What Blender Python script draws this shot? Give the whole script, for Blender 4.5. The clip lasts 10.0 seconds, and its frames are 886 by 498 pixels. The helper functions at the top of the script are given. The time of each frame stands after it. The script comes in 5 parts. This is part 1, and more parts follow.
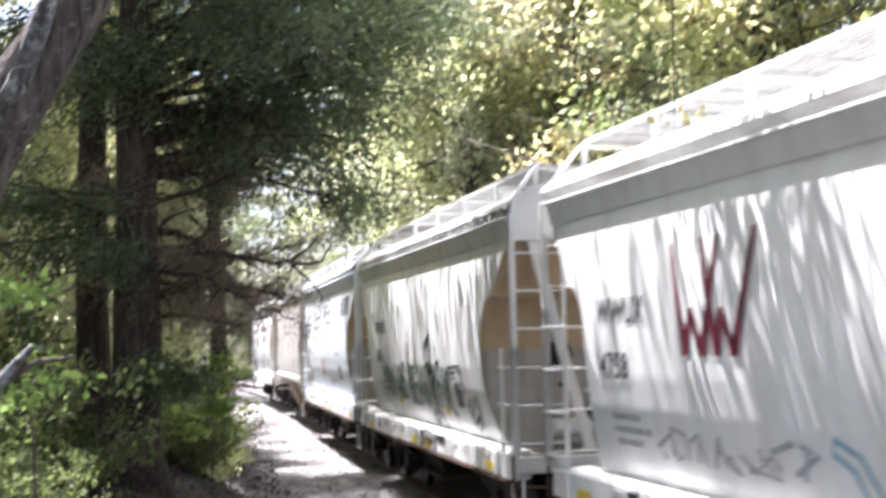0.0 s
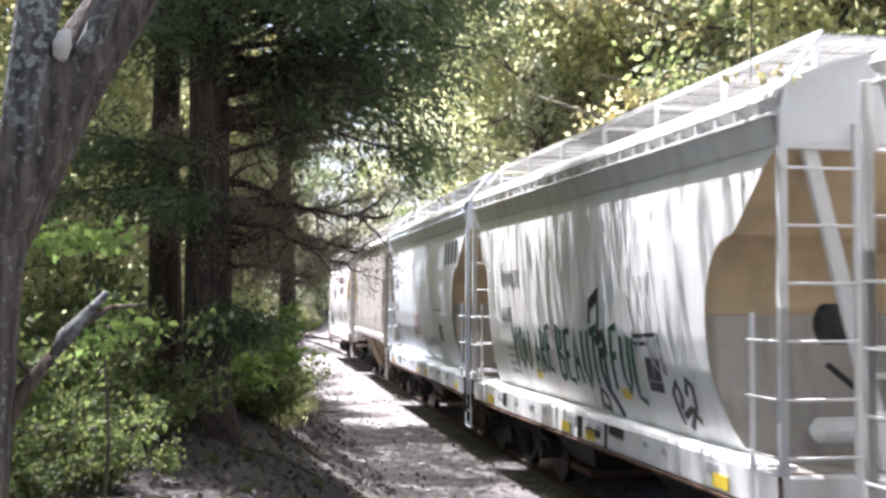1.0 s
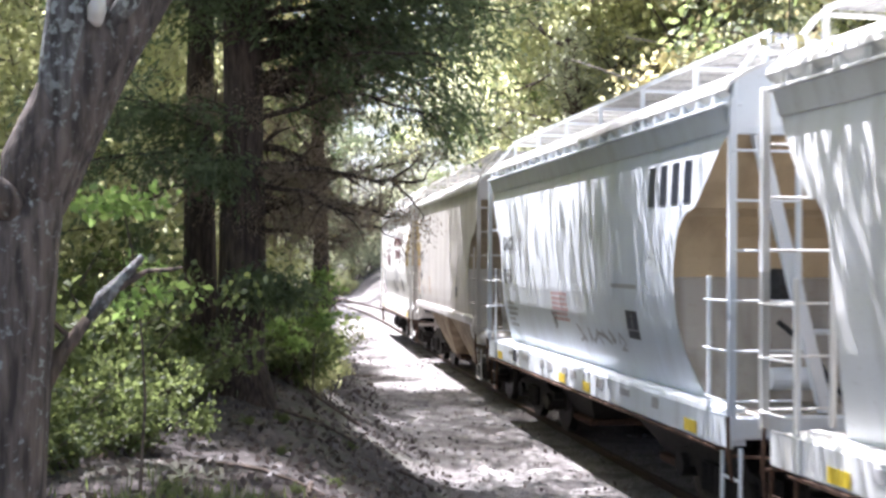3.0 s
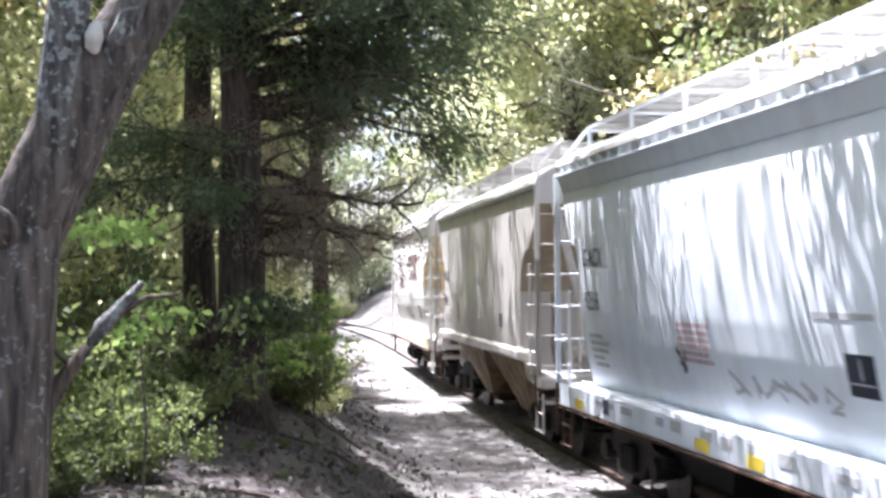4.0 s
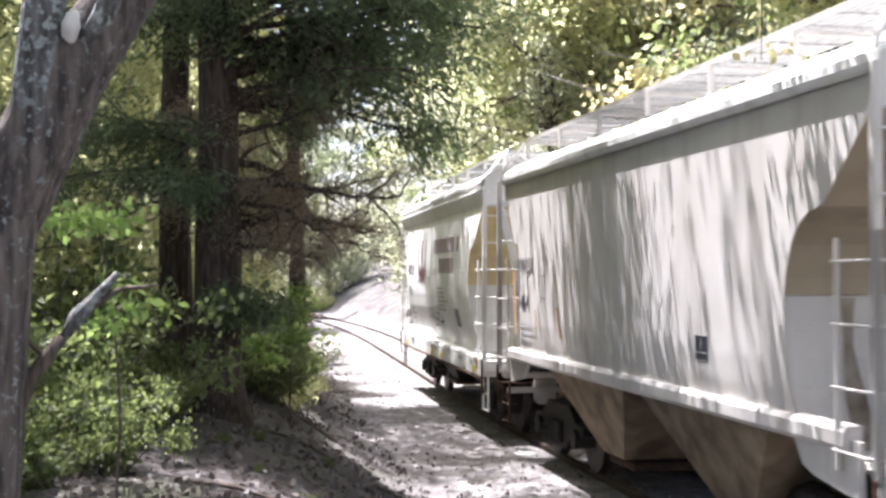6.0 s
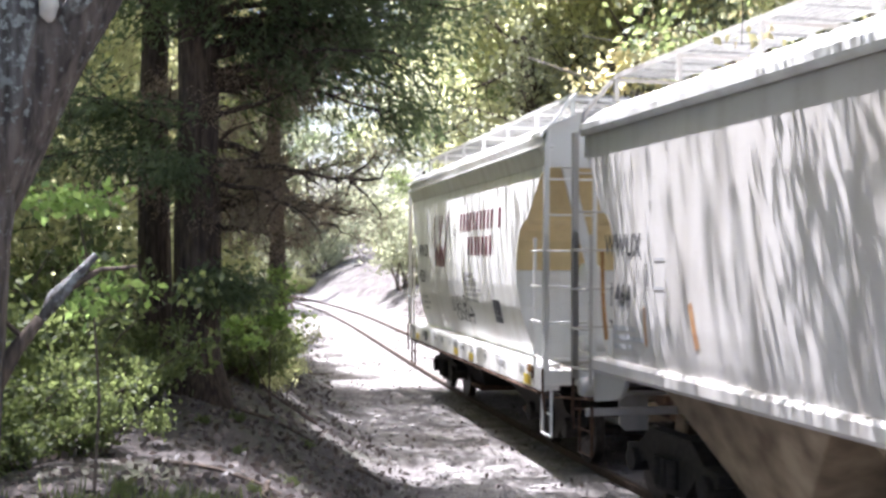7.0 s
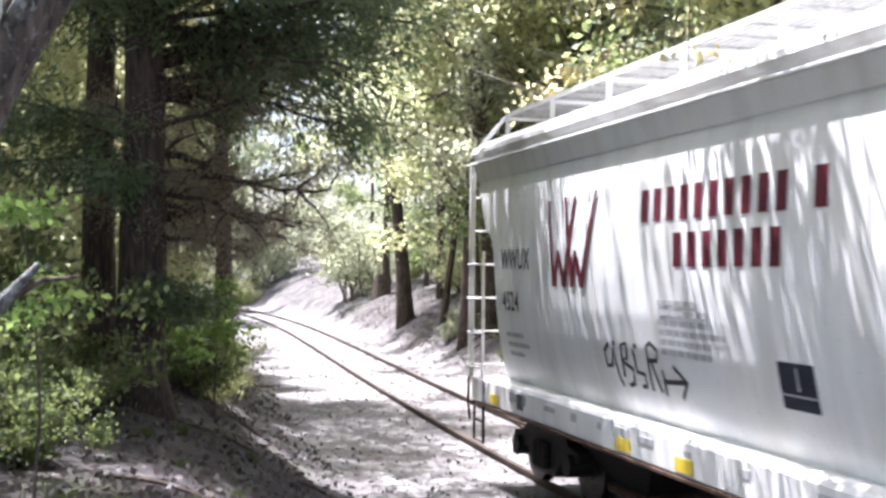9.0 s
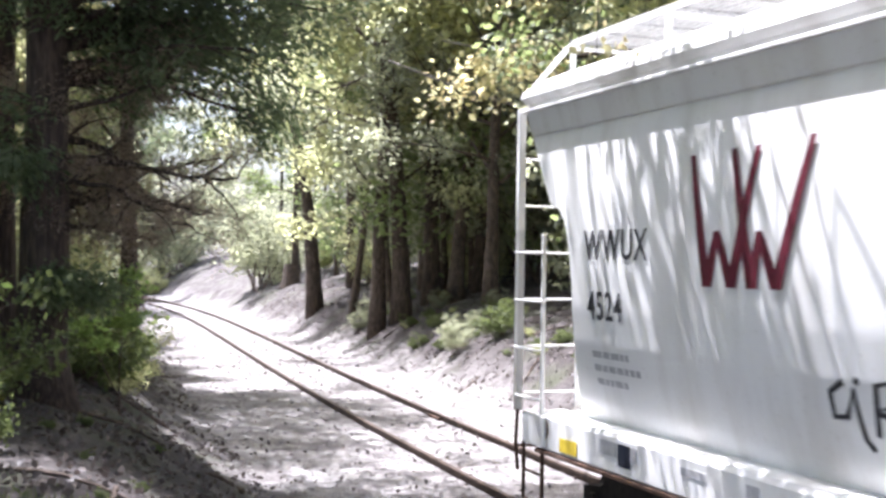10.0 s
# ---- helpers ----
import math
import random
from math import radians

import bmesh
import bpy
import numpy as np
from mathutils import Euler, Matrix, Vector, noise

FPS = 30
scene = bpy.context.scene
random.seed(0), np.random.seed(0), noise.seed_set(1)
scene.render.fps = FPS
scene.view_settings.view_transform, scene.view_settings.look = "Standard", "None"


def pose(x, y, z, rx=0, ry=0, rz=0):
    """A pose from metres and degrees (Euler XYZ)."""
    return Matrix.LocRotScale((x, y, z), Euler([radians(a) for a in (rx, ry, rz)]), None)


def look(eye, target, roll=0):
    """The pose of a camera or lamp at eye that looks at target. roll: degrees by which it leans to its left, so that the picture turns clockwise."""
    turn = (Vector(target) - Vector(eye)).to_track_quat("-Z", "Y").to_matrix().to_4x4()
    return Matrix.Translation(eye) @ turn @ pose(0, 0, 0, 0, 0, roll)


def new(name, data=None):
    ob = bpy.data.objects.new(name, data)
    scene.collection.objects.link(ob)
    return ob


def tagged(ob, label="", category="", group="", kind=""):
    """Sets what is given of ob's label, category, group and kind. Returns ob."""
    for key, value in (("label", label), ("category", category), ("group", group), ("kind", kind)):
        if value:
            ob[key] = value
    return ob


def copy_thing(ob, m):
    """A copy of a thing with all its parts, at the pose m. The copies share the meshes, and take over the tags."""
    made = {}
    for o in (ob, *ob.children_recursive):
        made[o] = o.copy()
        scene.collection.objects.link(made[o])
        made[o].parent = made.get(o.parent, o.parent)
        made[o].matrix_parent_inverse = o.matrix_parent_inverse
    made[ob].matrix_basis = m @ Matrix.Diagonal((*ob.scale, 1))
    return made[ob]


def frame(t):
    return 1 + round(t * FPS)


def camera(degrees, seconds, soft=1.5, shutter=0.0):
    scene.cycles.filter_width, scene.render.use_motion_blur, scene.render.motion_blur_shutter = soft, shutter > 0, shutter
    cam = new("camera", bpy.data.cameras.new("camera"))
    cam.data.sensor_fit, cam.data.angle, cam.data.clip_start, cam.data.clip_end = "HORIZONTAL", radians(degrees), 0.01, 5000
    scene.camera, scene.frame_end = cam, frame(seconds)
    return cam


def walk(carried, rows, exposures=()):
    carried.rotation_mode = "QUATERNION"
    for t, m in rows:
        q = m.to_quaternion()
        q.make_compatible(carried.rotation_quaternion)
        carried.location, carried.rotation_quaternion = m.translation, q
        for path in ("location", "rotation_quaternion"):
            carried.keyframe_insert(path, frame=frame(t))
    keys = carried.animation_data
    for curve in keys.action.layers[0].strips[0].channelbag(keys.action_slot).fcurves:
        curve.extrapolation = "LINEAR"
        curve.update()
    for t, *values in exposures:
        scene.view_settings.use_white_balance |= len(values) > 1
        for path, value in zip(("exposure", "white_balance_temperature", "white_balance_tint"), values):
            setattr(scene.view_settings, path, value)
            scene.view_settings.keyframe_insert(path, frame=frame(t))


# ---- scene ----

# ---------------------------------------------------------------- camera
PATH = (
    (0.0, -18.38, 4.47, 1.23), (0.5, -15.2, 2.02, 0.9), (1.0, -15.11, 2.33, -0.2), (1.5, -16.83, 1.88, 0.64),
    (2.0, -16.47, 0.97, 0.18), (2.5, -14.15, 1.04, -0.62), (2.7, -13.45, 0.57, -0.6), (3.8, -13.95, 1.24, 0.4),
    (4.0, -13.51, 1.66, 0.48), (4.5, -12.16, 3.19, 1.1), (5.0, -15.23, 1.91, 0.34), (5.5, -14.8, 1.5, 0.06),
    (5.7, -14.5, 1.5, 0.03), (6.8, -15.5, 0.6, -0.25), (7.0, -15.61, 0.49, -0.26), (7.5, -15.98, 0.3, -0.31),
    (8.0, -16.85, 0.17, -0.42), (8.5, -17.42, 0.79, -0.72), (9.0, -18.18, 1.14, -0.71), (9.5, -19.74, 0.97, -0.57),
    (10.0, -22.61, 0.68, -0.88))
EYE = Vector((0, 0, 2.67))
cam = camera(41.68, 10.0, soft=2.8, shutter=0.4)
walk(cam, [(t, pose(*EYE, 90 + p, r, y)) for t, y, p, r in PATH], exposures=((0.0, 2.10, 6050, 17), (1.0, 1.96, 6050, 17), (2.0, 2.12, 5950, 17), (2.7, 2.16, 6000, 17), (4.0, 2.28, 5900, 17), (5.5, 2.24, 6150, 17),
     (7.0, 2.22, 5950, 17), (9.0, 2.10, 5900, 17), (10.0, 2.01, 5900, 17)))

# ---------------------------------------------------------------- light
SUN_WAY = Vector((-0.19, 0.34, 1.0)).normalized()          # towards the sun: left of the line, a little ahead
world = bpy.data.worlds.new("sky")
scene.world = world
world.use_nodes = True
wt = world.node_tree
sky = wt.nodes.new("ShaderNodeTexSky")
sky.sky_type, sky.sun_disc = "NISHITA", False
sky.sun_elevation = math.asin(SUN_WAY.z)
sky.sun_rotation = math.atan2(SUN_WAY.x, SUN_WAY.y)
sky.dust_density = 5.0
wt.links.new(sky.outputs[0], wt.nodes["Background"].inputs[0])
wt.nodes["Background"].inputs[1].default_value = 0.105
sun = new("sun", bpy.data.lights.new("sun", "SUN"))
sun.data.energy, sun.data.angle, sun.data.color = 5.0, radians(0.5), (1.0, 0.962, 0.945)
sun.matrix_basis = look(SUN_WAY * 60, (0, 0, 0))

# ---------------------------------------------------------------- the line of the track
GAP, K0, K1 = 6.29, 0.0058, -0.000161


def heading(s):
    s = max(-60.0, min(s, 70.0))
    return K0 * s + K1 * s * s / 2


LINE_S = np.arange(-120, 260.01, 0.5)
_h = np.array([heading(s) for s in LINE_S])
_x = np.concatenate([[0], np.cumsum((np.sin(_h[1:]) + np.sin(_h[:-1])) / 4)])
_y = np.concatenate([[0], np.cumsum((np.cos(_h[1:]) + np.cos(_h[:-1])) / 4)])
_i0 = int(np.argmin(abs(LINE_S)))
LINE_X, LINE_Y = _x - _x[_i0] + GAP, _y - _y[_i0]


def on_line(s, v=0.0, z=0.0):
    """World place at s metres along the line, v metres to its right."""
    a = heading(s)
    return Vector((np.interp(s, LINE_S, LINE_X) + v * math.cos(a), np.interp(s, LINE_S, LINE_Y) - v * math.sin(a), z))


def to_line(x, y):
    i = int(np.argmin((LINE_X - x) ** 2 + (LINE_Y - y) ** 2))
    a = _h[i]
    return LINE_S[i], (x - LINE_X[i]) * math.cos(a) - (y - LINE_Y[i]) * math.sin(a)


def step(a, b, x):
    t = min(1, max(0, (x - a) / (b - a)))
    return t * t * (3 - 2 * t)


def ground_z(x, y):
    s, v = to_line(x, y)
    n = noise.noise((x * 0.35, y * 0.35, 0)) * 0.12 + noise.noise((x * 1.3, y * 1.3, 5)) * 0.10
    z = -0.11
    left = step(-3.1, -6.2, v)
    z += 1.35 * left + 0.25 * step(-7, -14, v)
    right = np.interp(v, (1.8, 2.3, 3.3, 4.6, 7, 12, 30), (0, 0.16, 0.95, 1.55, 2.2, 2.9, 4.2))
    z += right
    far = step(70, 110, y)
    z += far * 1.2 * step(2.5, 6.0, abs(v))
    rough = 0.08 + 0.92 * max(step(-2.2, -4.0, v), step(1.7, 2.8, v))
    return z + n * rough


# ---------------------------------------------------------------- materials
def material(name, rough=0.7, metal=0.0):
    m = bpy.data.materials.new(name)
    m.use_nodes = True
    b = m.node_tree.nodes["Principled BSDF"]
    b.inputs["Roughness"].default_value, b.inputs["Metallic"].default_value = rough, metal
    return m, m.node_tree, b


def tex_noise(nt, scale, detail=4.0, stretch=(1, 1, 1), coords="Object"):
    tc, mp, nz = (nt.nodes.new(n) for n in ("ShaderNodeTexCoord", "ShaderNodeMapping", "ShaderNodeTexNoise"))
    mp.inputs["Scale"].default_value = stretch
    nz.inputs["Scale"].default_value, nz.inputs["Detail"].default_value = scale, detail
    nt.links.new(tc.outputs[coords], mp.inputs[0])
    nt.links.new(mp.outputs[0], nz.inputs["Vector"])
    return nz.outputs[0]


def ramp(nt, fac, stops):
    r = nt.nodes.new("ShaderNodeValToRGB")
    els = r.color_ramp.elements
    while len(els) < len(stops):
        els.new(0.5)
    for e, (at, c) in zip(els, stops):
        e.position, e.color = at, (*c, 1) if len(c) == 3 else c
    nt.links.new(fac, r.inputs[0])
    return r.outputs[0]


def mix(nt, fac, a, b, kind="MIX"):
    m = nt.nodes.new("ShaderNodeMix")
    m.data_type, m.blend_type = "RGBA", kind
    for sock, val in ((m.inputs[0], fac), (m.inputs[6], a), (m.inputs[7], b)):
        if hasattr(val, "links"):
            nt.links.new(val, sock)
        else:
            sock.default_value = val if isinstance(val, (int, float)) else (*val, 1)
    return m.outputs[2]


def bump(nt, b, height, strength=0.3, dist=0.02):
    n = nt.nodes.new("ShaderNodeBump")
    n.inputs["Strength"].default_value, n.inputs["Distance"].default_value = strength, dist
    nt.links.new(height, n.inputs["Height"])
    nt.links.new(n.outputs[0], b.inputs["Normal"])


def paint(name, base, grime, amount=0.5, rough=0.42):
    m, nt, b = material(name, rough)
    streak = tex_noise(nt, 1.0, 6, (3.2, 3.2, 0.22))
    blot = tex_noise(nt, 0.9, 5)
    fine = tex_noise(nt, 26, 3)
    f1 = ramp(nt, streak, ((0.46, (0, 0, 0)), (0.72, (amount,) * 3)))
    c = mix(nt, f1, base, grime)
    f2 = ramp(nt, blot, ((0.5, (0, 0, 0)), (0.8, (amount * 0.7,) * 3)))
    c = mix(nt, f2, c, tuple(g * 1.3 for g in grime))
    f3 = ramp(nt, fine, ((0.62, (0, 0, 0)), (0.75, (amount * 0.6,) * 3)))
    c = mix(nt, f3, c, (0.22, 0.13, 0.07))
    nt.links.new(c, b.inputs["Base Color"])
    nt.links.new(ramp(nt, blot, ((0.3, (rough - 0.1,) * 3), (0.8, (rough + 0.25,) * 3))), b.inputs["Roughness"])
    bump(nt, b, tex_noise(nt, 1.6, 2), 0.12, 0.05)
    return m


def plain(name, dark, light, scale=8.0, rough=0.8, metal=0.0, bumps=0.4, stretch=(1, 1, 1)):
    m, nt, b = material(name, rough, metal)
    n = tex_noise(nt, scale, 6, stretch)
    big = tex_noise(nt, scale * 0.12, 3, stretch)
    c = ramp(nt, n, ((0.32, dark), (0.68, light)))
    c = mix(nt, ramp(nt, big, ((0.35, (0.0,) * 3), (0.75, (0.55,) * 3))), c, dark)
    nt.links.new(c, b.inputs["Base Color"])
    bump(nt, b, n, bumps, 0.02)
    return m


def bark(name, dark, light, lichen=None, amount=0.5):
    m, nt, b = material(name, 0.95)
    ridges = tex_noise(nt, 9, 6, (3.0, 3.0, 0.5))
    c = ramp(nt, ridges, ((0.36, dark), (0.66, light)))
    if lichen:
        patch = tex_noise(nt, 34, 8)
        where = tex_noise(nt, 4.5, 3)
        f = ramp(nt, patch, ((0.58 - 0.2 * amount, (0, 0, 0)), (0.68 - 0.2 * amount, (0.85,) * 3)))
        f = mix(nt, 1.0, f, ramp(nt, where, ((0.40 - 0.2 * amount, (0.12,) * 3), (0.62 - 0.2 * amount, (1,) * 3))), "MULTIPLY")
        c = mix(nt, f, c, lichen)
    nt.links.new(c, b.inputs["Base Color"])
    bump(nt, b, ridges, 0.9, 0.03)
    return m


def foliage(name, shades, glow=0.5):
    """Thin leaves: reflect and let light through; the shade varies leaf by leaf."""
    m, nt, b = material(name, 0.55)
    geo = nt.nodes.new("ShaderNodeNewGeometry")
    n = len(shades)
    c = ramp(nt, geo.outputs["Random Per Island"], [(i / max(1, n - 1), s) for i, s in enumerate(shades)])
    c = mix(nt, ramp(nt, tex_noise(nt, 0.7, 3), ((0.35, (0,) * 3), (0.7, (0.5,) * 3))), c, tuple(0.55 * k for k in shades[0]))
    nt.links.new(c, b.inputs["Base Color"])
    tr = nt.nodes.new("ShaderNodeBsdfTranslucent")
    nt.links.new(mix(nt, 0.5, c, tuple(min(1, 2.2 * k) for k in shades[-1])), tr.inputs[0])
    ms = nt.nodes.new("ShaderNodeMixShader")
    ms.inputs[0].default_value = glow
    nt.links.new(b.outputs[0], ms.inputs[1])
    nt.links.new(tr.outputs[0], ms.inputs[2])
    nt.links.new(ms.outputs[0], nt.nodes["Material Output"].inputs[0])
    return m


def ground_material():
    m, nt, b = material("leafy_gravel", 0.95)
    at = nt.nodes.new("ShaderNodeAttribute")
    at.attribute_name = "litter"
    g1, g2 = tex_noise(nt, 34, 4), tex_noise(nt, 2.2, 5)
    gravel = ramp(nt, g1, ((0.3, (0.085, 0.078, 0.074)), (0.5, (0.235, 0.222, 0.213)), (0.72, (0.43, 0.41, 0.395))))
    # dark patches: leaf clumps, and shadow dapples painted into the gravel
    gravel = mix(nt, ramp(nt, g2, ((0.44, (0,) * 3), (0.64, (0.6,) * 3))), gravel, (0.07, 0.058, 0.055))
    gravel = mix(nt, ramp(nt, tex_noise(nt, 7.0, 6), ((0.50, (0,) * 3), (0.64, (0.45,) * 3))), gravel, (0.085, 0.072, 0.07))
    soil = ramp(nt, tex_noise(nt, 22, 6), ((0.3, (0.012, 0.010, 0.010)), (0.55, (0.045, 0.036, 0.034)), (0.75, (0.125, 0.104, 0.098))))
    soil = mix(nt, ramp(nt, tex_noise(nt, 0.8, 4), ((0.5, (0,) * 3), (0.7, (0.5,) * 3))), soil, (0.055, 0.075, 0.025))
    f = nt.nodes.new("ShaderNodeMath")
    f.operation, f.use_clamp = "ADD", True
    wob = nt.nodes.new("ShaderNodeMath")
    wob.operation = "MULTIPLY_ADD"
    wob.inputs[1].default_value, wob.inputs[2].default_value = 1.2, -0.6
    nt.links.new(tex_noise(nt, 1.1, 5), wob.inputs[0])
    nt.links.new(at.outputs["Fac"], f.inputs[0])
    nt.links.new(wob.outputs[0], f.inputs[1])
    nt.links.new(mix(nt, f.outputs[0], gravel, soil), b.inputs["Base Color"])
    bump(nt, b, g1, 0.7, 0.03)
    return m


M = {
    "white": paint("white_paint", (0.80, 0.80, 0.78), (0.38, 0.34, 0.28), 0.32),
    "offwhite": paint("worn_white_paint", (0.74, 0.75, 0.74), (0.36, 0.34, 0.28), 0.45),
    "bluewhite": paint("cool_white_paint", (0.72, 0.77, 0.82), (0.42, 0.42, 0.40), 0.3),
    "grey": paint("grey_beige_paint", (0.51, 0.49, 0.465), (0.28, 0.25, 0.21), 0.5),
    # end paint: grime, plus the recess shade mixed into a darker base
    "dirty_shaded": paint("grimy_shaded_end_paint", (0.40, 0.37, 0.325), (0.13, 0.10, 0.07), 0.8, 0.65),
    # slope sheets: cream on the port car, brown on the flat-sided, tan elsewhere
    "cream": paint("cream_slope_sheet", (0.67, 0.55, 0.30), (0.40, 0.29, 0.14), 0.45, 0.6),
    "brown_end": paint("dull_brown_slope_sheet", (0.30, 0.245, 0.17), (0.16, 0.12, 0.08), 0.6, 0.6),
    "grime": plain("brown_grime", (0.13, 0.10, 0.075), (0.34, 0.30, 0.25), 5, 0.9),
    "tan": paint("tan_slope_sheet", (0.47, 0.365, 0.225), (0.22, 0.16, 0.095), 0.55, 0.6),
    "roof": paint("roof_paint", (0.74, 0.74, 0.72), (0.36, 0.33, 0.28), 0.5, 0.5),
    # grimy steel of the trucks; also paints underbody shade onto the hoppers
    "steel": plain("grimy_shaded_steel", (0.010, 0.009, 0.008), (0.032, 0.027, 0.023), 14, 0.75, 0.3),
    "rust": plain("rusty_steel", (0.04, 0.022, 0.014), (0.13, 0.068, 0.04), 18, 0.85, 0.2),
    "tread": plain("worn_wheel_steel", (0.02, 0.017, 0.015), (0.06, 0.052, 0.045), 16, 0.5, 0.8),
    "rail": plain("brown_rail_steel", (0.035, 0.023, 0.016), (0.10, 0.065, 0.045), 20, 0.7, 0.3),
    "chute": plain("tan_rusted_chute_plate", (0.13, 0.09, 0.055), (0.34, 0.27, 0.18), 3, 0.85, 0.0, 0.3),
    "grate": plain("galvanised_grating", (0.30, 0.30, 0.29), (0.48, 0.48, 0.465), 20, 0.55, 0.3),
    "black": plain("black_stencil_paint", (0.014, 0.014, 0.016), (0.035, 0.035, 0.038), 30, 0.6, 0, 0.05),
    "fade": plain("faded_stencil_paint", (0.34, 0.34, 0.35), (0.5, 0.5, 0.5), 30, 0.7, 0, 0.05),
    "navy": plain("dark_decal", (0.012, 0.016, 0.03), (0.03, 0.035, 0.05), 20, 0.4, 0, 0.03),
    "maroon": plain("maroon_paint", (0.085, 0.008, 0.018), (0.15, 0.015, 0.032), 12, 0.5, 0, 0.05),
    "green": plain("green_spray_paint", (0.008, 0.06, 0.04), (0.02, 0.12, 0.08), 10, 0.5, 0, 0.05),
    "teal": plain("pale_blue_spray_paint", (0.15, 0.33, 0.42), (0.28, 0.46, 0.55), 10, 0.5, 0, 0.05),
    "spray": plain("black_spray_paint", (0.012, 0.012, 0.014), (0.04, 0.04, 0.045), 10, 0.5, 0, 0.05),
    "yellow": plain("yellow_reflector", (0.60, 0.44, 0.03), (0.80, 0.62, 0.08), 14, 0.4, 0, 0.05),
    "red": plain("faded_red_print", (0.52, 0.33, 0.33), (0.64, 0.45, 0.44), 30, 0.7, 0, 0.05),
    "hose": plain("black_rubber", (0.012, 0.012, 0.012), (0.03, 0.03, 0.03), 20, 0.6, 0, 0.1),
    "dust": plain("rust_dust", (0.28, 0.13, 0.05), (0.44, 0.26, 0.10), 9, 0.9, 0, 0.1),
    "bark": bark("grey_brown_bark", (0.035, 0.026, 0.02), (0.14, 0.105, 0.08)),
    "bark_red": bark("cedar_bark", (0.028, 0.02, 0.016), (0.095, 0.069, 0.056)),
    "bark_lichen": bark("lichened_bark", (0.036, 0.029, 0.026), (0.145, 0.118, 0.102), (0.26, 0.28, 0.27), 0.0),
    "lichen": bark("lichened_dead_wood", (0.045, 0.04, 0.037), (0.17, 0.165, 0.16), (0.33, 0.36, 0.35), 0.4),
    "dead": bark("bleached_dead_wood", (0.20, 0.18, 0.16), (0.5, 0.47, 0.43)),
    "pale_wood": plain("pale_callus_wood", (0.5, 0.47, 0.43), (0.72, 0.70, 0.66), 12, 0.9),
    # sapling leaves: yellow-green, brightened to stand in for sunlight
    "sunlit_leaf": foliage("sunlit_yellow_green_leaves", ((0.07, 0.14, 0.03), (0.15, 0.26, 0.06), (0.32, 0.43, 0.14)), 0.55),
    "twig": plain("dry_twig", (0.05, 0.036, 0.028), (0.16, 0.12, 0.095), 14, 0.95),
    "cedar": foliage("cedar_needles", ((0.052, 0.074, 0.036), (0.092, 0.126, 0.062), (0.155, 0.195, 0.098)), 0.5),
    "brown": foliage("dead_needles", ((0.11, 0.085, 0.062), (0.21, 0.162, 0.122), (0.33, 0.26, 0.20)), 0.5),
    "leaf": foliage("green_leaves", ((0.06, 0.10, 0.036), (0.118, 0.168, 0.064), (0.225, 0.265, 0.105)), 0.55),
    "bush": foliage("undergrowth_leaves", ((0.022, 0.036, 0.014), (0.058, 0.088, 0.028), (0.18, 0.215, 0.075)), 0.46),
    "lime": foliage("lime_leaves", ((0.15, 0.18, 0.08), (0.29, 0.32, 0.15), (0.46, 0.47, 0.25)), 0.66),
    "gold": foliage("yellow_leaves", ((0.34, 0.31, 0.16), (0.58, 0.49, 0.25), (0.68, 0.50, 0.26)), 0.66),
    "olive": foliage("grey_green_leaves", ((0.115, 0.125, 0.085), (0.215, 0.23, 0.15), (0.35, 0.365, 0.24)), 0.66),
    "litter": foliage("fallen_leaves", ((0.026, 0.020, 0.018), (0.065, 0.049, 0.043), (0.18, 0.145, 0.13)), 0.12),
    "stone": plain("ballast_stone", (0.10, 0.09, 0.085), (0.40, 0.375, 0.36), 12, 0.9),
    "ground": ground_material(),
}


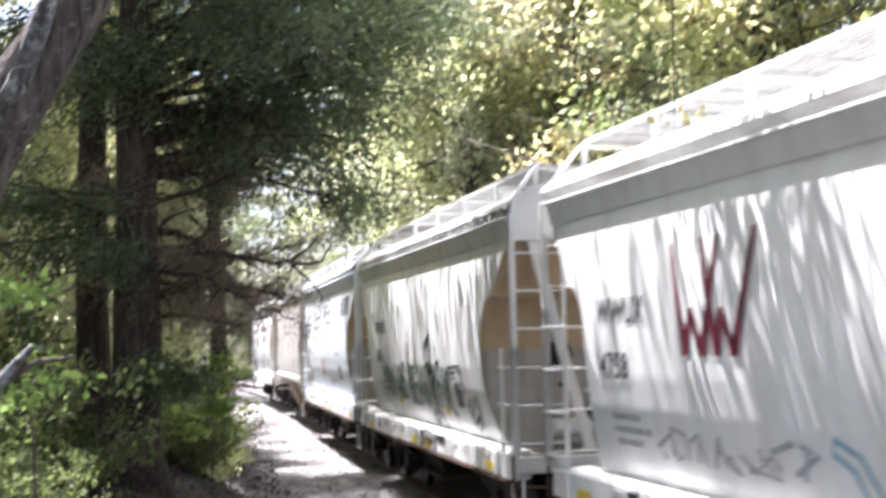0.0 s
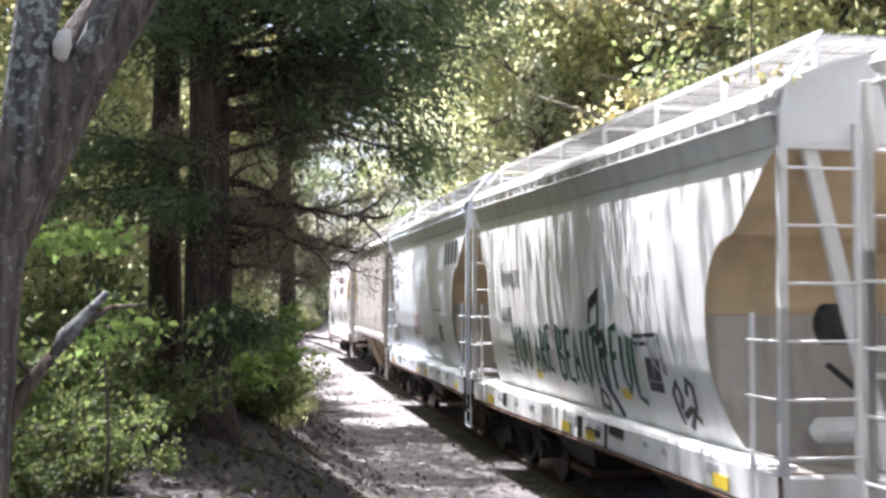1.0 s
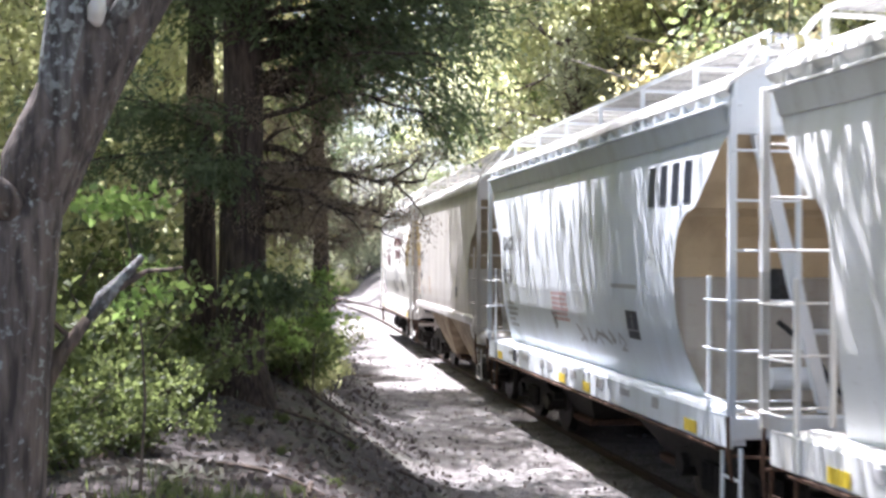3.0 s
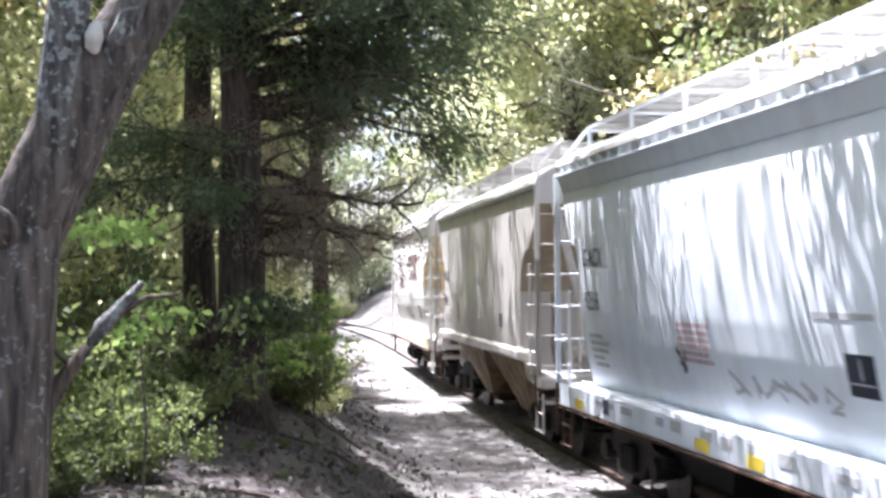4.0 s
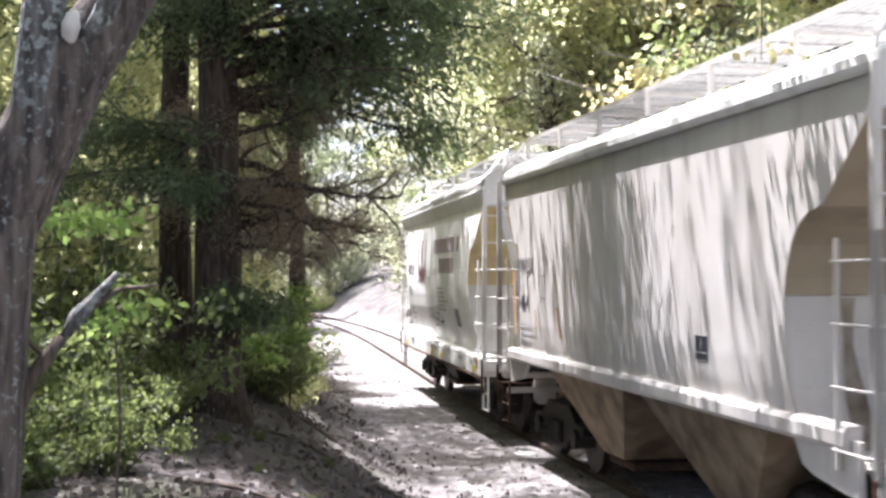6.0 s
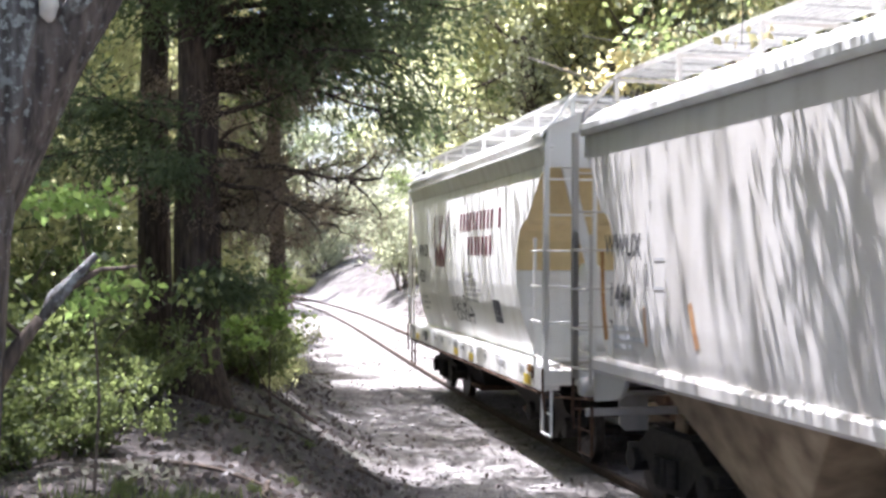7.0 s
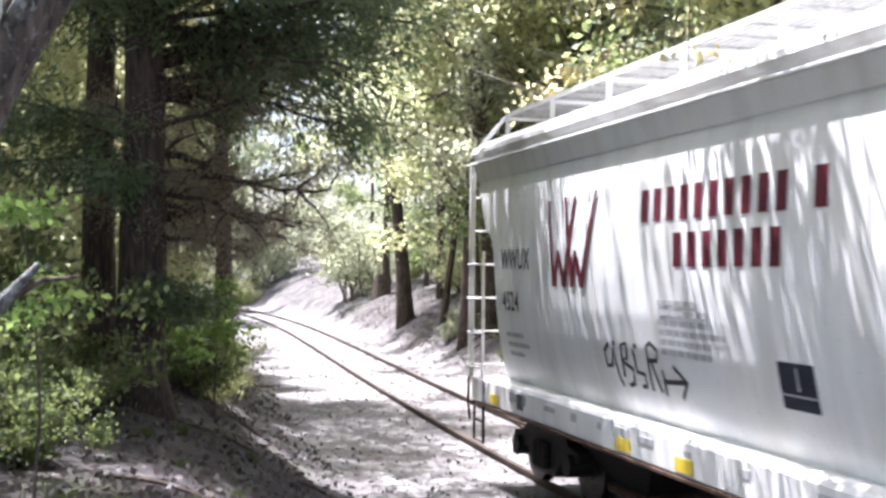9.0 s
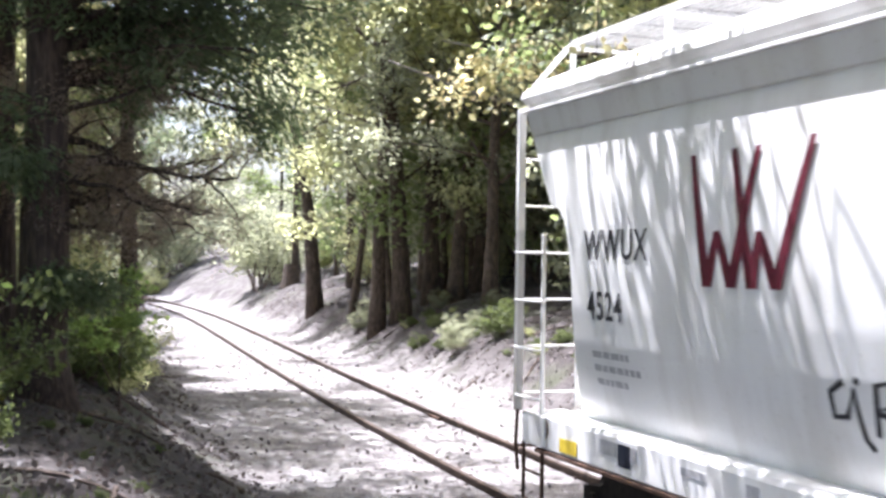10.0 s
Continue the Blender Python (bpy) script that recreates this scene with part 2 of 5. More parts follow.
# ---------------------------------------------------------------- mesh helpers
class Shape:
    """Gathers vertices and faces of one mesh."""

    def __init__(self):
        self.v, self.f = [], []

    def box(self, x0, x1, y0, y1, z0, z1, bevel=0.0):
        k = len(self.v)
        b = min(bevel, abs(x1 - x0) * 0.4, abs(y1 - y0) * 0.4, abs(z1 - z0) * 0.4)
        if b <= 0:
            self.v += [(x, y, z) for z in (z0, z1) for y in (y0, y1) for x in (x0, x1)]
            self.f += [tuple(k + i for i in q) for q in ((0, 2, 3, 1), (4, 5, 7, 6), (0, 1, 5, 4), (2, 6, 7, 3), (0, 4, 6, 2), (1, 3, 7, 5))]
            return self
        ring = lambda e, z: [(x0 + e, y0 + b, z), (x0 + b, y0 + e, z), (x1 - b, y0 + e, z), (x1 - e, y0 + b, z),
                             (x1 - e, y1 - b, z), (x1 - b, y1 - e, z), (x0 + b, y1 - e, z), (x0 + e, y1 - b, z)]
        rings = [ring(b * 0.99, z0), ring(0, z0 + b), ring(0, z1 - b), ring(b * 0.99, z1)]
        for r in rings:
            self.v += r
        for r in range(3):
            for i in range(8):
                j = (i + 1) % 8
                self.f.append((k + 8 * r + i, k + 8 * r + j, k + 8 * r + 8 + j, k + 8 * r + 8 + i))
        self.f.append(tuple(k + i for i in range(7, -1, -1)))
        self.f.append(tuple(k + 24 + i for i in range(8)))
        return self

    def tube(self, pts, radii, sides=8, cap=True, rough=0.0):
        pts = [Vector(p) for p in pts]
        if not isinstance(radii, (list, tuple)):
            radii = [radii] * len(pts)
        k = len(self.v)
        side = None
        for i, p in enumerate(pts):
            d = (pts[min(i + 1, len(pts) - 1)] - pts[max(i - 1, 0)]).normalized()
            if side is None:
                side = d.orthogonal().normalized()
            side = (side - d * side.dot(d)).normalized()
            up = d.cross(side)
            for j in range(sides):
                a = 2 * math.pi * j / sides
                o = side * math.cos(a) + up * math.sin(a)
                r = radii[i]
                if rough:
                    r *= 1 + rough * noise.noise((p + o * radii[i]) * (0.6 / max(0.05, radii[0])))
                self.v.append(tuple(p + o * r))
        for i in range(len(pts) - 1):
            for j in range(sides):
                a, b = k + i * sides + j, k + i * sides + (j + 1) % sides
                self.f.append((a, b, b + sides, a + sides))
        if cap:
            self.f.append(tuple(k + j for j in range(sides - 1, -1, -1)))
            self.f.append(tuple(k + (len(pts) - 1) * sides + j for j in range(sides)))
        return self

    def prism(self, poly, axis, a, b):
        """A flat outline (two numbers a corner) drawn out along an axis from a to b."""
        k, n = len(self.v), len(poly)
        for w in (a, b):
            for p, q in poly:
                self.v.append({"x": (w, p, q), "y": (p, w, q), "z": (p, q, w)}[axis])
        for i in range(n):
            j = (i + 1) % n
            self.f.append((k + i, k + j, k + n + j, k + n + i))
        self.f.append(tuple(k + i for i in range(n - 1, -1, -1)))
        self.f.append(tuple(k + n + i for i in range(n)))
        return self

    def mesh(self, name, mat, smooth=False):
        me = bpy.data.meshes.new(name)
        me.from_pydata(self.v, [], self.f)
        bm = bmesh.new()
        bm.from_mesh(me)
        bmesh.ops.recalc_face_normals(bm, faces=bm.faces)
        bm.to_mesh(me)
        bm.free()
        me.materials.append(mat)
        if smooth:
            me.polygons.foreach_set("use_smooth", [True] * len(me.polygons))
        return me


def part(name, shape, mat, parent, label="", smooth=False):
    me = shape if isinstance(shape, bpy.types.Mesh) else shape.mesh(name, mat, smooth)
    ob = new(name, me)
    ob.parent = parent
    return tagged(ob, label)


def leaves_mesh(name, centres, size, mat, aspect=0.55, droop=0.0, along=None):
    """Many small leaves, each a folded pair of triangles, at the given places."""
    c = np.asarray(centres, float)
    n = len(c)
    d = np.random.normal(size=(n, 3))
    if along is not None:
        d = np.asarray(along) + 0.55 * d
    d[:, 2] -= droop
    d /= np.linalg.norm(d, axis=1)[:, None] + 1e-9
    w = np.cross(d, np.random.normal(size=(n, 3)))
    w /= np.linalg.norm(w, axis=1)[:, None] + 1e-9
    up = np.cross(d, w)
    L = size * np.random.uniform(0.6, 1.25, (n, 1))
    W = L * aspect / 2
    v = np.stack([c, c + d * L * 0.5 + w * W + up * W * 0.3, c + d * L, c + d * L * 0.5 - w * W + up * W * 0.3], 1).reshape(-1, 3)
    me = bpy.data.meshes.new(name)
    me.vertices.add(4 * n)
    me.vertices.foreach_set("co", v.ravel())
    me.loops.add(6 * n)
    b = np.arange(n)[:, None] * 4
    me.loops.foreach_set("vertex_index", np.concatenate([b, b + 1, b + 2, b, b + 2, b + 3], 1).astype(np.int32).ravel())
    me.polygons.add(2 * n)
    me.polygons.foreach_set("loop_start", np.arange(0, 6 * n, 3, dtype=np.int32))
    me.update(calc_edges=True)
    me.materials.append(mat)
    return me


# ---------------------------------------------------------------- hopper cars
BZ = 4.75                                    # height of the running boards
HALF = 5.2                                   # half the length over the roof ends
PITCH = 11.65                                # from car to car
SIDE_Z = (1.28, 1.5, 1.75, 2.0, 2.3, 2.6, 2.9, 3.2, 3.5, 3.75, 3.95, 4.12)
ROUND = (1.30, 1.39, 1.467, 1.523, 1.562, 1.575, 1.578, 1.575, 1.562, 1.545, 1.50, 1.48)
FLAT = (1.36, 1.47, 1.50, 1.51, 1.508, 1.504, 1.50, 1.495, 1.49, 1.485, 1.48, 1.48)
INSET_Z = (1.28, 1.5, 1.8, 2.1, 2.5, 2.7, 2.94, 3.06, 3.16, 3.2, 3.3, 3.6, 3.85, 4.12)
INSET = (1.05, 1.2, 1.33, 1.40, 1.41, 1.38, 1.29, 1.20, 1.06, 0.84, 0.72, 0.42, 0.16, 0.08)


def half_width(z, flat):
    return float(np.interp(z, SIDE_Z, FLAT if flat else ROUND))


def inset(z, end=-1):
    """How far the side stops short of the roof's end; less at the rear."""
    return float(np.interp(z, INSET_Z, INSET)) * (1.0 if end < 0 else 0.70)


def body_shell(flat):
    s = Shape()
    zs = [z for z in np.linspace(1.56 if flat else 1.28, 4.12, 60)]
    us = np.linspace(-1, 1, 25)
    for sign in (-1, 1):
        k = len(s.v)
        for z in zs:
            a, b = -HALF + inset(z, -1), HALF - inset(z, 1)
            s.v += [(sign * half_width(z, flat), a + (b - a) * (u + 1) / 2, z) for u in us]
        n = len(us)
        for i in range(len(zs) - 1):
            for j in range(n - 1):
                a = k + i * n + j
                s.f.append((a, a + 1, a + n + 1, a + n))
    return s


def end_sheet(z0, z1, end, flat, steps=20):
    """The sheet between the two sides at one end, from z0 up to z1."""
    s = Shape()
    for i in range(steps + 1):
        z = z0 + (z1 - z0) * i / steps
        w, u = half_width(z, flat) - 0.004, end * (HALF - inset(z, end) - 0.012)
        s.v += [(-w, u, z), (w, u, z), (w, u - end * 0.03, z), (-w, u - end * 0.03, z)]
    for i in range(steps):
        for j in range(4):
            a, b = 4 * i + j, 4 * i + (j + 1) % 4
            s.f.append((a, b, b + 4, a + 4))
    s.f += [(3, 2, 1, 0), tuple(4 * steps + j for j in range(4))]
    return s


def roof_shell(flat):
    """An arched roof with a turned-down edge."""
    s = Shape()
    prof = [(-1.59, 4.20), (-1.62, 4.23), (-1.60, 4.29), (-1.42, 4.41), (-1.1, 4.54), (-0.7, 4.62), (-0.3, 4.64)]
    if flat:
        prof = [(-1.535, 4.11), (-1.55, 4.15), (-1.55, 4.22), (-1.46, 4.29), (-1.25, 4.42), (-0.9, 4.53), (-0.4, 4.60)]
    prof = prof + [(-x, z) for x, z in reversed(prof)]
    prof = prof + [(x * 0.985, z - 0.025) for x, z in reversed(prof)]
    us = np.linspace(-HALF, HALF, 13)
    n = len(prof)
    for u in us:
        s.v += [(x, u, z) for x, z in prof]
    for i in range(len(us) - 1):
        for j in range(n):
            a, b = i * n + j, i * n + (j + 1) % n
            s.f.append((a, b, b + n, a + n))
    half = n // 2
    for base in (0, (len(us) - 1) * n):
        for j in range(half - 1):
            s.f.append((base + j, base + j + 1, base + n - 2 - j, base + n - 1 - j))
    return s


def ladder(car, mat, side, end, top, bottom, name, on_end):
    """A ladder at a corner of the car: two stiles and its rungs."""
    y0 = end * (HALF - 0.03 if end < 0 else HALF + 0.14)
    x0 = side * 1.54
    lad = part(name, Shape().box(x0 - 0.035, x0 + 0.035, y0 - 0.035, y0 + 0.035, bottom, top, 0.006), mat, car)
    if on_end:
        x1 = x0 - side * 0.64
        part("stile", Shape().box(x1 - 0.025, x1 + 0.025, y0 - 0.025, y0 + 0.025, bottom, top - 0.1, 0.006), mat, lad)
    else:
        y1 = y0 - end * 0.52
        part("stile", Shape().box(x0 - 0.018, x0 + 0.018, y1 - 0.018, y1 + 0.018, bottom, top - 0.05, 0.005), mat, lad)
    z = bottom + 0.16
    while z < top - 0.15:
        if on_end:
            rung = Shape().tube([(x0, y0 + end * 0.05, z), (x1, y0 + end * 0.05, z)], 0.013, 6)
        else:
            rung = Shape().tube([(x0 + side * 0.01, y0, z), (x0 + side * 0.06, y0 - end * 0.03, z), (x0 + side * 0.06, y1 + end * 0.03, z), (x0 + side * 0.01, y1, z)], 0.013, 6)
        part("rung", rung, mat, lad)
        z += 0.45


def stirrup(car, mat, side, end):
    y, x = end * (HALF - 0.12), side * 1.5
    st = Shape()
    st.tube([(x, y - end * 0.2, 1.02), (x, y - end * 0.2, 0.45), (x, y + end * 0.2, 0.45), (x, y + end * 0.2, 1.02)], 0.02, 6)
    st.tube([(x, y - end * 0.2, 0.72), (x, y + end * 0.2, 0.72)], 0.016, 6)
    part("stirrup_step", st, M["rust"] if end > 0 else mat, car)


def running_board(car, mat, side):
    """The walkway beside the hatches: panels of grating on brackets."""
    x0, x1 = side * 1.16, side * 0.34
    board = part("running_board", Shape().box(min(x0, x1) - 0.012, min(x0, x1) + 0.012, -HALF + 0.15, HALF - 0.15, BZ, BZ + 0.05, 0.004), mat, car)
    n = 6
    for i in range(n):
        a = -HALF + 0.15 + i * (2 * HALF - 0.3) / n
        b = a + (2 * HALF - 0.3) / n - 0.02
        g = Shape()
        for j in range(10):
            xa = min(x0, x1) + 0.03 + j * 0.079
            g.box(xa, xa + 0.034, a, b, BZ + 0.02, BZ + 0.04)
        for j in range(4):
            ya = a + 0.1 + j * (b - a - 0.2) / 3
            g.box(min(x0, x1), max(x0, x1), ya - 0.012, ya + 0.012, BZ, BZ + 0.019)
        part("grating_panel", g, M["grate"], board)
    for i in range(n + 1):
        y = -HALF + 0.17 + i * (2 * HALF - 0.34) / n
        zr = 4.48
        br = Shape().box(x0 - 0.025, x0 + 0.025, y - 0.025, y + 0.025, zr, BZ, 0.006)
        br.box(x1 - 0.02, x1 + 0.02, y - 0.02, y + 0.02, 4.56, BZ, 0.005)
        br.box(min(x0, x1), max(x0, x1), y - 0.02, y + 0.02, BZ - 0.04, BZ - 0.003, 0.004)
        part("bracket", br, mat, board)


def side_frame():
    s = Shape()
    s.prism([(-1.12, 0.52), (-1.12, 0.62), (-0.8, 0.66), (-0.5, 0.86), (0.5, 0.86), (0.8, 0.66), (1.12, 0.62), (1.12, 0.52), (0.85, 0.42), (0.62, 0.50), (0.34, 0.24),
             (-0.34, 0.24), (-0.62, 0.50), (-0.85, 0.42)], "x", -0.09, 0.09)
    for y in (-0.88, 0.88):
        s.tube([(-0.16, y, 0.46), (0.16, y, 0.46)], 0.13, 12)
    for y in (-0.16, 0, 0.16):
        s.tube([(-0.13, y, 0.32), (-0.13, y, 0.62)], 0.065, 8)
    return s


def wheelset():
    s = Shape()
    s.tube([(-1.02, 0, 0), (1.02, 0, 0)], 0.075, 10)
    for sg in (-1, 1):
        xs = (0.70, 0.712, 0.735, 0.745, 0.83, 0.835)
        rs = (0.30, 0.445, 0.445, 0.425, 0.415, 0.34)
        s.tube([(sg * x, 0, 0) for x in xs], list(rs), 28)
        s.tube([(sg * 0.78, 0, 0), (sg * 0.85, 0, 0)], [0.16, 0.13], 12)
        for k in range(5):
            a = k * 1.2566
            s.tube([(sg * 0.83, 0.22 * math.cos(a), 0.22 * math.sin(a)), (sg * 0.842, 0.22 * math.cos(a), 0.22 * math.sin(a))], 0.045, 6)
    return s


ROLLING = []                                  # wheelsets, with the car that carries them
MESHES = {}


def shared(key, build, mat, smooth=False):
    if key not in MESHES:
        MESHES[key] = build().mesh(key, mat, smooth)
    return MESHES[key]


def truck(car, y):
    t = part("truck", Shape().box(-1.0, 1.0, y - 0.16, y + 0.16, 0.55, 0.82, 0.04).tube([(0, y, 0.8), (0, y, 1.0)], 0.28, 14), M["steel"], car,
             "dark grimy cast-steel wheel truck")
    for sg in (-1, 1):
        f = part("side_frame", shared("side_frame", side_frame, M["steel"]), None, t)
        f.location = (sg * 0.98, y, 0)
        for d in (-0.40, 0.40):
            part("brake_shoe", Shape().box(sg * 0.77 - 0.05, sg * 0.77 + 0.05, y + d - 0.03, y + d + 0.03, 0.3, 0.62), M["steel"], t)
    for d in (-0.88, 0.88):
        w = part("wheelset", shared("wheelset", wheelset, M["tread"], False), None, t, "dark steel wheels on an axle")
        w.location = (0, y + d, 0.418)
        ROLLING.append((w, y + d))


def on_side(pts, flat, lift=0.006):
    """Points (along from the car's middle towards the camera's hand, height) laid on the near side of the car."""
    return [(-half_width(z, flat) - lift, -a, z) for a, z in pts]


def patch(name, car, poly, mat, flat, parent=None, label="", lift=0.006):
    """A flat painted shape on the side; quads (four corners) bend with the side."""
    s = Shape()
    for q in poly:
        (a0, z0), (a1, z1), (a2, z2), (a3, z3) = q
        n = max(1, int(max(abs(z2 - z1), abs(z3 - z0)) / 0.12))
        k = len(s.v)
        for i in range(n + 1):
            t = i / n
            s.v += on_side([(a0 + (a3 - a0) * t, z0 + (z3 - z0) * t), (a1 + (a2 - a1) * t, z1 + (z2 - z1) * t)], flat, lift)
        for i in range(n):
            s.f.append((k + 2 * i, k + 2 * i + 1, k + 2 * i + 3, k + 2 * i + 2))
    return part(name, s, mat, parent or car, label)


def stroke(pts, w):
    """Quads along a hand-drawn line of width w (a pair: thin to thick)."""
    out = []
    pts = [Vector(p) for p in pts]
    edge = []
    for i, p in enumerate(pts):
        d = (pts[min(i + 1, len(pts) - 1)] - pts[max(i - 1, 0)]).normalized()
        n = Vector((-d.y, d.x)) * (w / 2)
        edge.append((tuple(p + n), tuple(p - n)))
    for (a, b), (c, d) in zip(edge, edge[1:]):
        out.append((a, b, d, c))
    return out


def words(q, seed):
    """Breaks one long stencil bar into short word-like bars."""
    (a0, z0), (a1, _), (_, z1), _ = q
    rnd, out = random.Random(seed), []
    while a0 < a1 - 0.03:
        w = min(rnd.uniform(0.05, 0.17), a1 - a0)
        out.append(((a0, z0), (a0 + w, z0), (a0 + w, z1), (a0, z1)))
        a0 += w + 0.022
    return out


def bars(a, z, rows, height, gap, widths):
    out = []
    for i in range(rows):
        w = widths[i % len(widths)]
        zz = z - i * (height + gap)
        out.append(((a, zz - height), (a + w, zz - height), (a + w, zz), (a, zz)))
    return out


def writing(name, car, text, a, z, height, mat, flat, squeeze=0.8, label="", parent=None, weight=0.022):
    """Built-in lettering laid on the side, its lower left corner at (a, z)."""
    cu = bpy.data.curves.new(name, "FONT")
    cu.body, cu.size = text, height / 0.70
    cu.resolution_u = 3
    cu.space_character = 1.12
    cu.offset = height * weight
    ob = bpy.data.objects.new(name, cu)
    scene.collection.objects.link(ob)
    me = bpy.data.meshes.new_from_object(ob.evaluated_get(bpy.context.evaluated_depsgraph_get()))
    bpy.data.objects.remove(ob)
    for v in me.vertices:
        zz = z + v.co.y
        v.co = (-half_width(zz, flat) - 0.008, -(a + v.co.x * squeeze), zz)
    me.materials.append(mat)
    return part(name, me, None, parent or car, label)


def letter_blocks(name, car, a, z, height, count, width, mat, flat, label):
    """A company name drawn as plain upright blocks."""
    for i in range(count):
        x = a + i * width
        w = width * 0.56
        q = [((x, z), (x + w, z), (x + w, z + height), (x, z + height))]
        patch(name, car, q, mat, flat, None, label)


def emblem(car, flat, dz=0.0):
    """The maroon emblem: two overlapping pointed zigzags with long outer arms."""
    q = []
    for run in (((-2.35, 3.47), (-2.15, 2.53), (-2.03, 2.92), (-1.86, 2.53), (-1.58, 3.48)), ((-1.85, 3.48), (-1.63, 2.53), (-1.54, 2.91), (-1.37, 2.53), (-1.02, 3.50))):
        for k, ((a0, z0), (a1, z1)) in enumerate(zip(run, run[1:])):
            w0 = 0.06 if z0 > 3 else 0.115 if z0 < 2.6 else 0.07
            w1 = 0.06 if z1 > 3 else 0.115 if z1 < 2.6 else 0.07
            q.append(((a0 - w0 / 2, z0 + dz), (a0 + w0 / 2, z0 + dz), (a1 + w1 / 2, z1 + dz), (a1 - w1 / 2, z1 + dz)))
    for k, quad in enumerate(q):
        patch("emblem_stroke", car, [quad], M["maroon"], flat, None, "maroon painted emblem stroke", 0.006 + 0.0012 * k)


def hopper_car(label, coat, flat=False, ribs=False, port=False):
    car = new("hopper_car")
    tagged(car, label, "freight car", "cars of the train")
    mat = M[coat]
    part("body", body_shell(flat), mat, car, smooth=True)
    for end in (-1, 1):
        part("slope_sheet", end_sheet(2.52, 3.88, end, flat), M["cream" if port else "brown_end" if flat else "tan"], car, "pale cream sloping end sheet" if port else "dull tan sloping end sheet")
        # lower sheet: darker colour carries both grime and the end's shade
        part("end_sheet", end_sheet(1.28, 2.515, end, flat, 5), mat if flat or port else M["dirty_shaded"], car, "" if flat or port else "grime-streaked lower end sheet, darkened for the shade of the recess")
        # flat panel that closes the roof's end
        p = Shape().prism([(-1.52, 3.88), (1.52, 3.88), (1.52, 4.2), (1.5, 4.345), (1.40, 4.39), (1.08, 4.517), (0.69, 4.597), (0, 4.615), (-0.69, 4.597), (-1.08, 4.517), (-1.40, 4.39), (-1.5, 4.345), (-1.52, 4.2)] if not flat else [(-1.5, 3.88), (1.5, 3.88), (1.5, 4.26), (1.23, 4.39), (0.88, 4.50), (0.4, 4.575), (-0.4, 4.575), (-0.88, 4.50), (-1.23, 4.39), (-1.5, 4.26)], "y", end * (HALF - 0.10), end * (HALF - 0.06))
        part("end_panel", p, mat, car)
        part("end_stiffener", Shape().box(-1.5, 1.5, end * (HALF - 0.09) - 0.03, end * (HALF - 0.09) + 0.05, 3.84, 3.90, 0.01), mat, car)
        # diagonal braces and centre post under the slope
        for sx in (-1, 1):
            br = Shape()
            y0 = end * (HALF - 0.16)
            br.prism([(sx * 1.24 - 0.065, 3.86), (sx * 1.24 + 0.065, 3.86), (sx * 0.56 + 0.065, 1.29), (sx * 0.56 - 0.065, 1.29)], "y", y0 - 0.03, y0 + 0.03)
            part("end_brace", br, mat, car)
        # end sill, draft gear and coupler
        if flat:
            yb = end * (HALF + 0.02)
            part("end_sill", Shape().tube([(-1.52, yb, 1.2), (-1.46, yb, 1.2), (1.46, yb, 1.2), (1.52, yb, 1.2)], [0.09, 0.115, 0.115, 0.09], 14), mat, car, "round white-grey end beam", True)
            part("cross_bar", Shape().box(-1.45, 1.45, yb - 0.03, yb + 0.03, 0.86, 0.95, 0.01), mat, car)
            for sx in (-1, 1):
                plate = Shape().prism([(sx * 0.98, 1.28), (sx * 0.62, 1.28), (sx * 0.62, 0.66), (sx * 0.9, 0.66), (sx * 0.98, 0.74)], "y", yb + end * 0.12, yb + end * 0.15)
                part("jacking_plate", plate, mat, car)
        else:
            part("end_sill", Shape().box(-1.55, 1.55, end * (HALF - 0.22) - 0.10, end * (HALF - 0.22) + 0.18, 1.06, 1.27, 0.02), mat, car)
        pocket = Shape().box(-0.32, 0.32, end * (HALF - 0.05) - 0.16, end * (HALF - 0.05) + 0.16, 0.86, 1.058, 0.03)
        pocket.box(-0.26, 0.26, end * (HALF + 0.05) - 0.16, end * (HALF + 0.05) + 0.16, 0.62, 0.858, 0.03)
        part("striker_casting", pocket, M["chute"], car, "tan dusty striker casting round the coupler")
        # platform colour darkened the same way, shade included
        part("end_platform", Shape().box(-1.4, 1.4, end * (HALF - 0.7) - 0.5, end * (HALF - 0.7) + 0.4, 1.262, 1.285, 0.004), M["dirty_shaded"], car)
        c = Shape().box(-0.16, 0.16, end * (HALF - 0.5) - 0.5, end * (HALF - 0.5) + 0.65, 0.72, 0.99, 0.03)
        c.prism([(-0.13, end * HALF), (0.13, end * HALF), (0.17, end * (HALF + 0.42)), (0.05, end * (HALF + 0.61)), (-0.16, end * (HALF + 0.55))], "z", 0.72, 0.98)
        part("coupler", c, M["rust"], car, "rusty steel knuckle coupler")
        h = Shape().tube([(0.35, end * (HALF - 0.05), 0.85), (0.36, end * (HALF + 0.2), 0.6), (0.34, end * (HALF + 0.42), 0.45), (0.3, end * (HALF + 0.58), 0.55)], 0.025, 7)
        part("air_hose", h, M["hose"], car, "black rubber air hose")
        for side in (-1, 1):
            ladder(car, mat, side, end, 4.15, 1.27, "end_ladder", True)
            ladder(car, mat, side, end, 3.0 if not ribs else 2.6, 1.27, "side_ladder", False)
            stirrup(car, mat, side, end)
            if not flat:
                part("corner_cap", Shape().box(side * 1.56 - 0.02, side * 1.56 + 0.02, end * (HALF - 0.24) - 0.26, end * (HALF - 0.24) + 0.2, 1.0, 1.29, 0.012), mat, car)
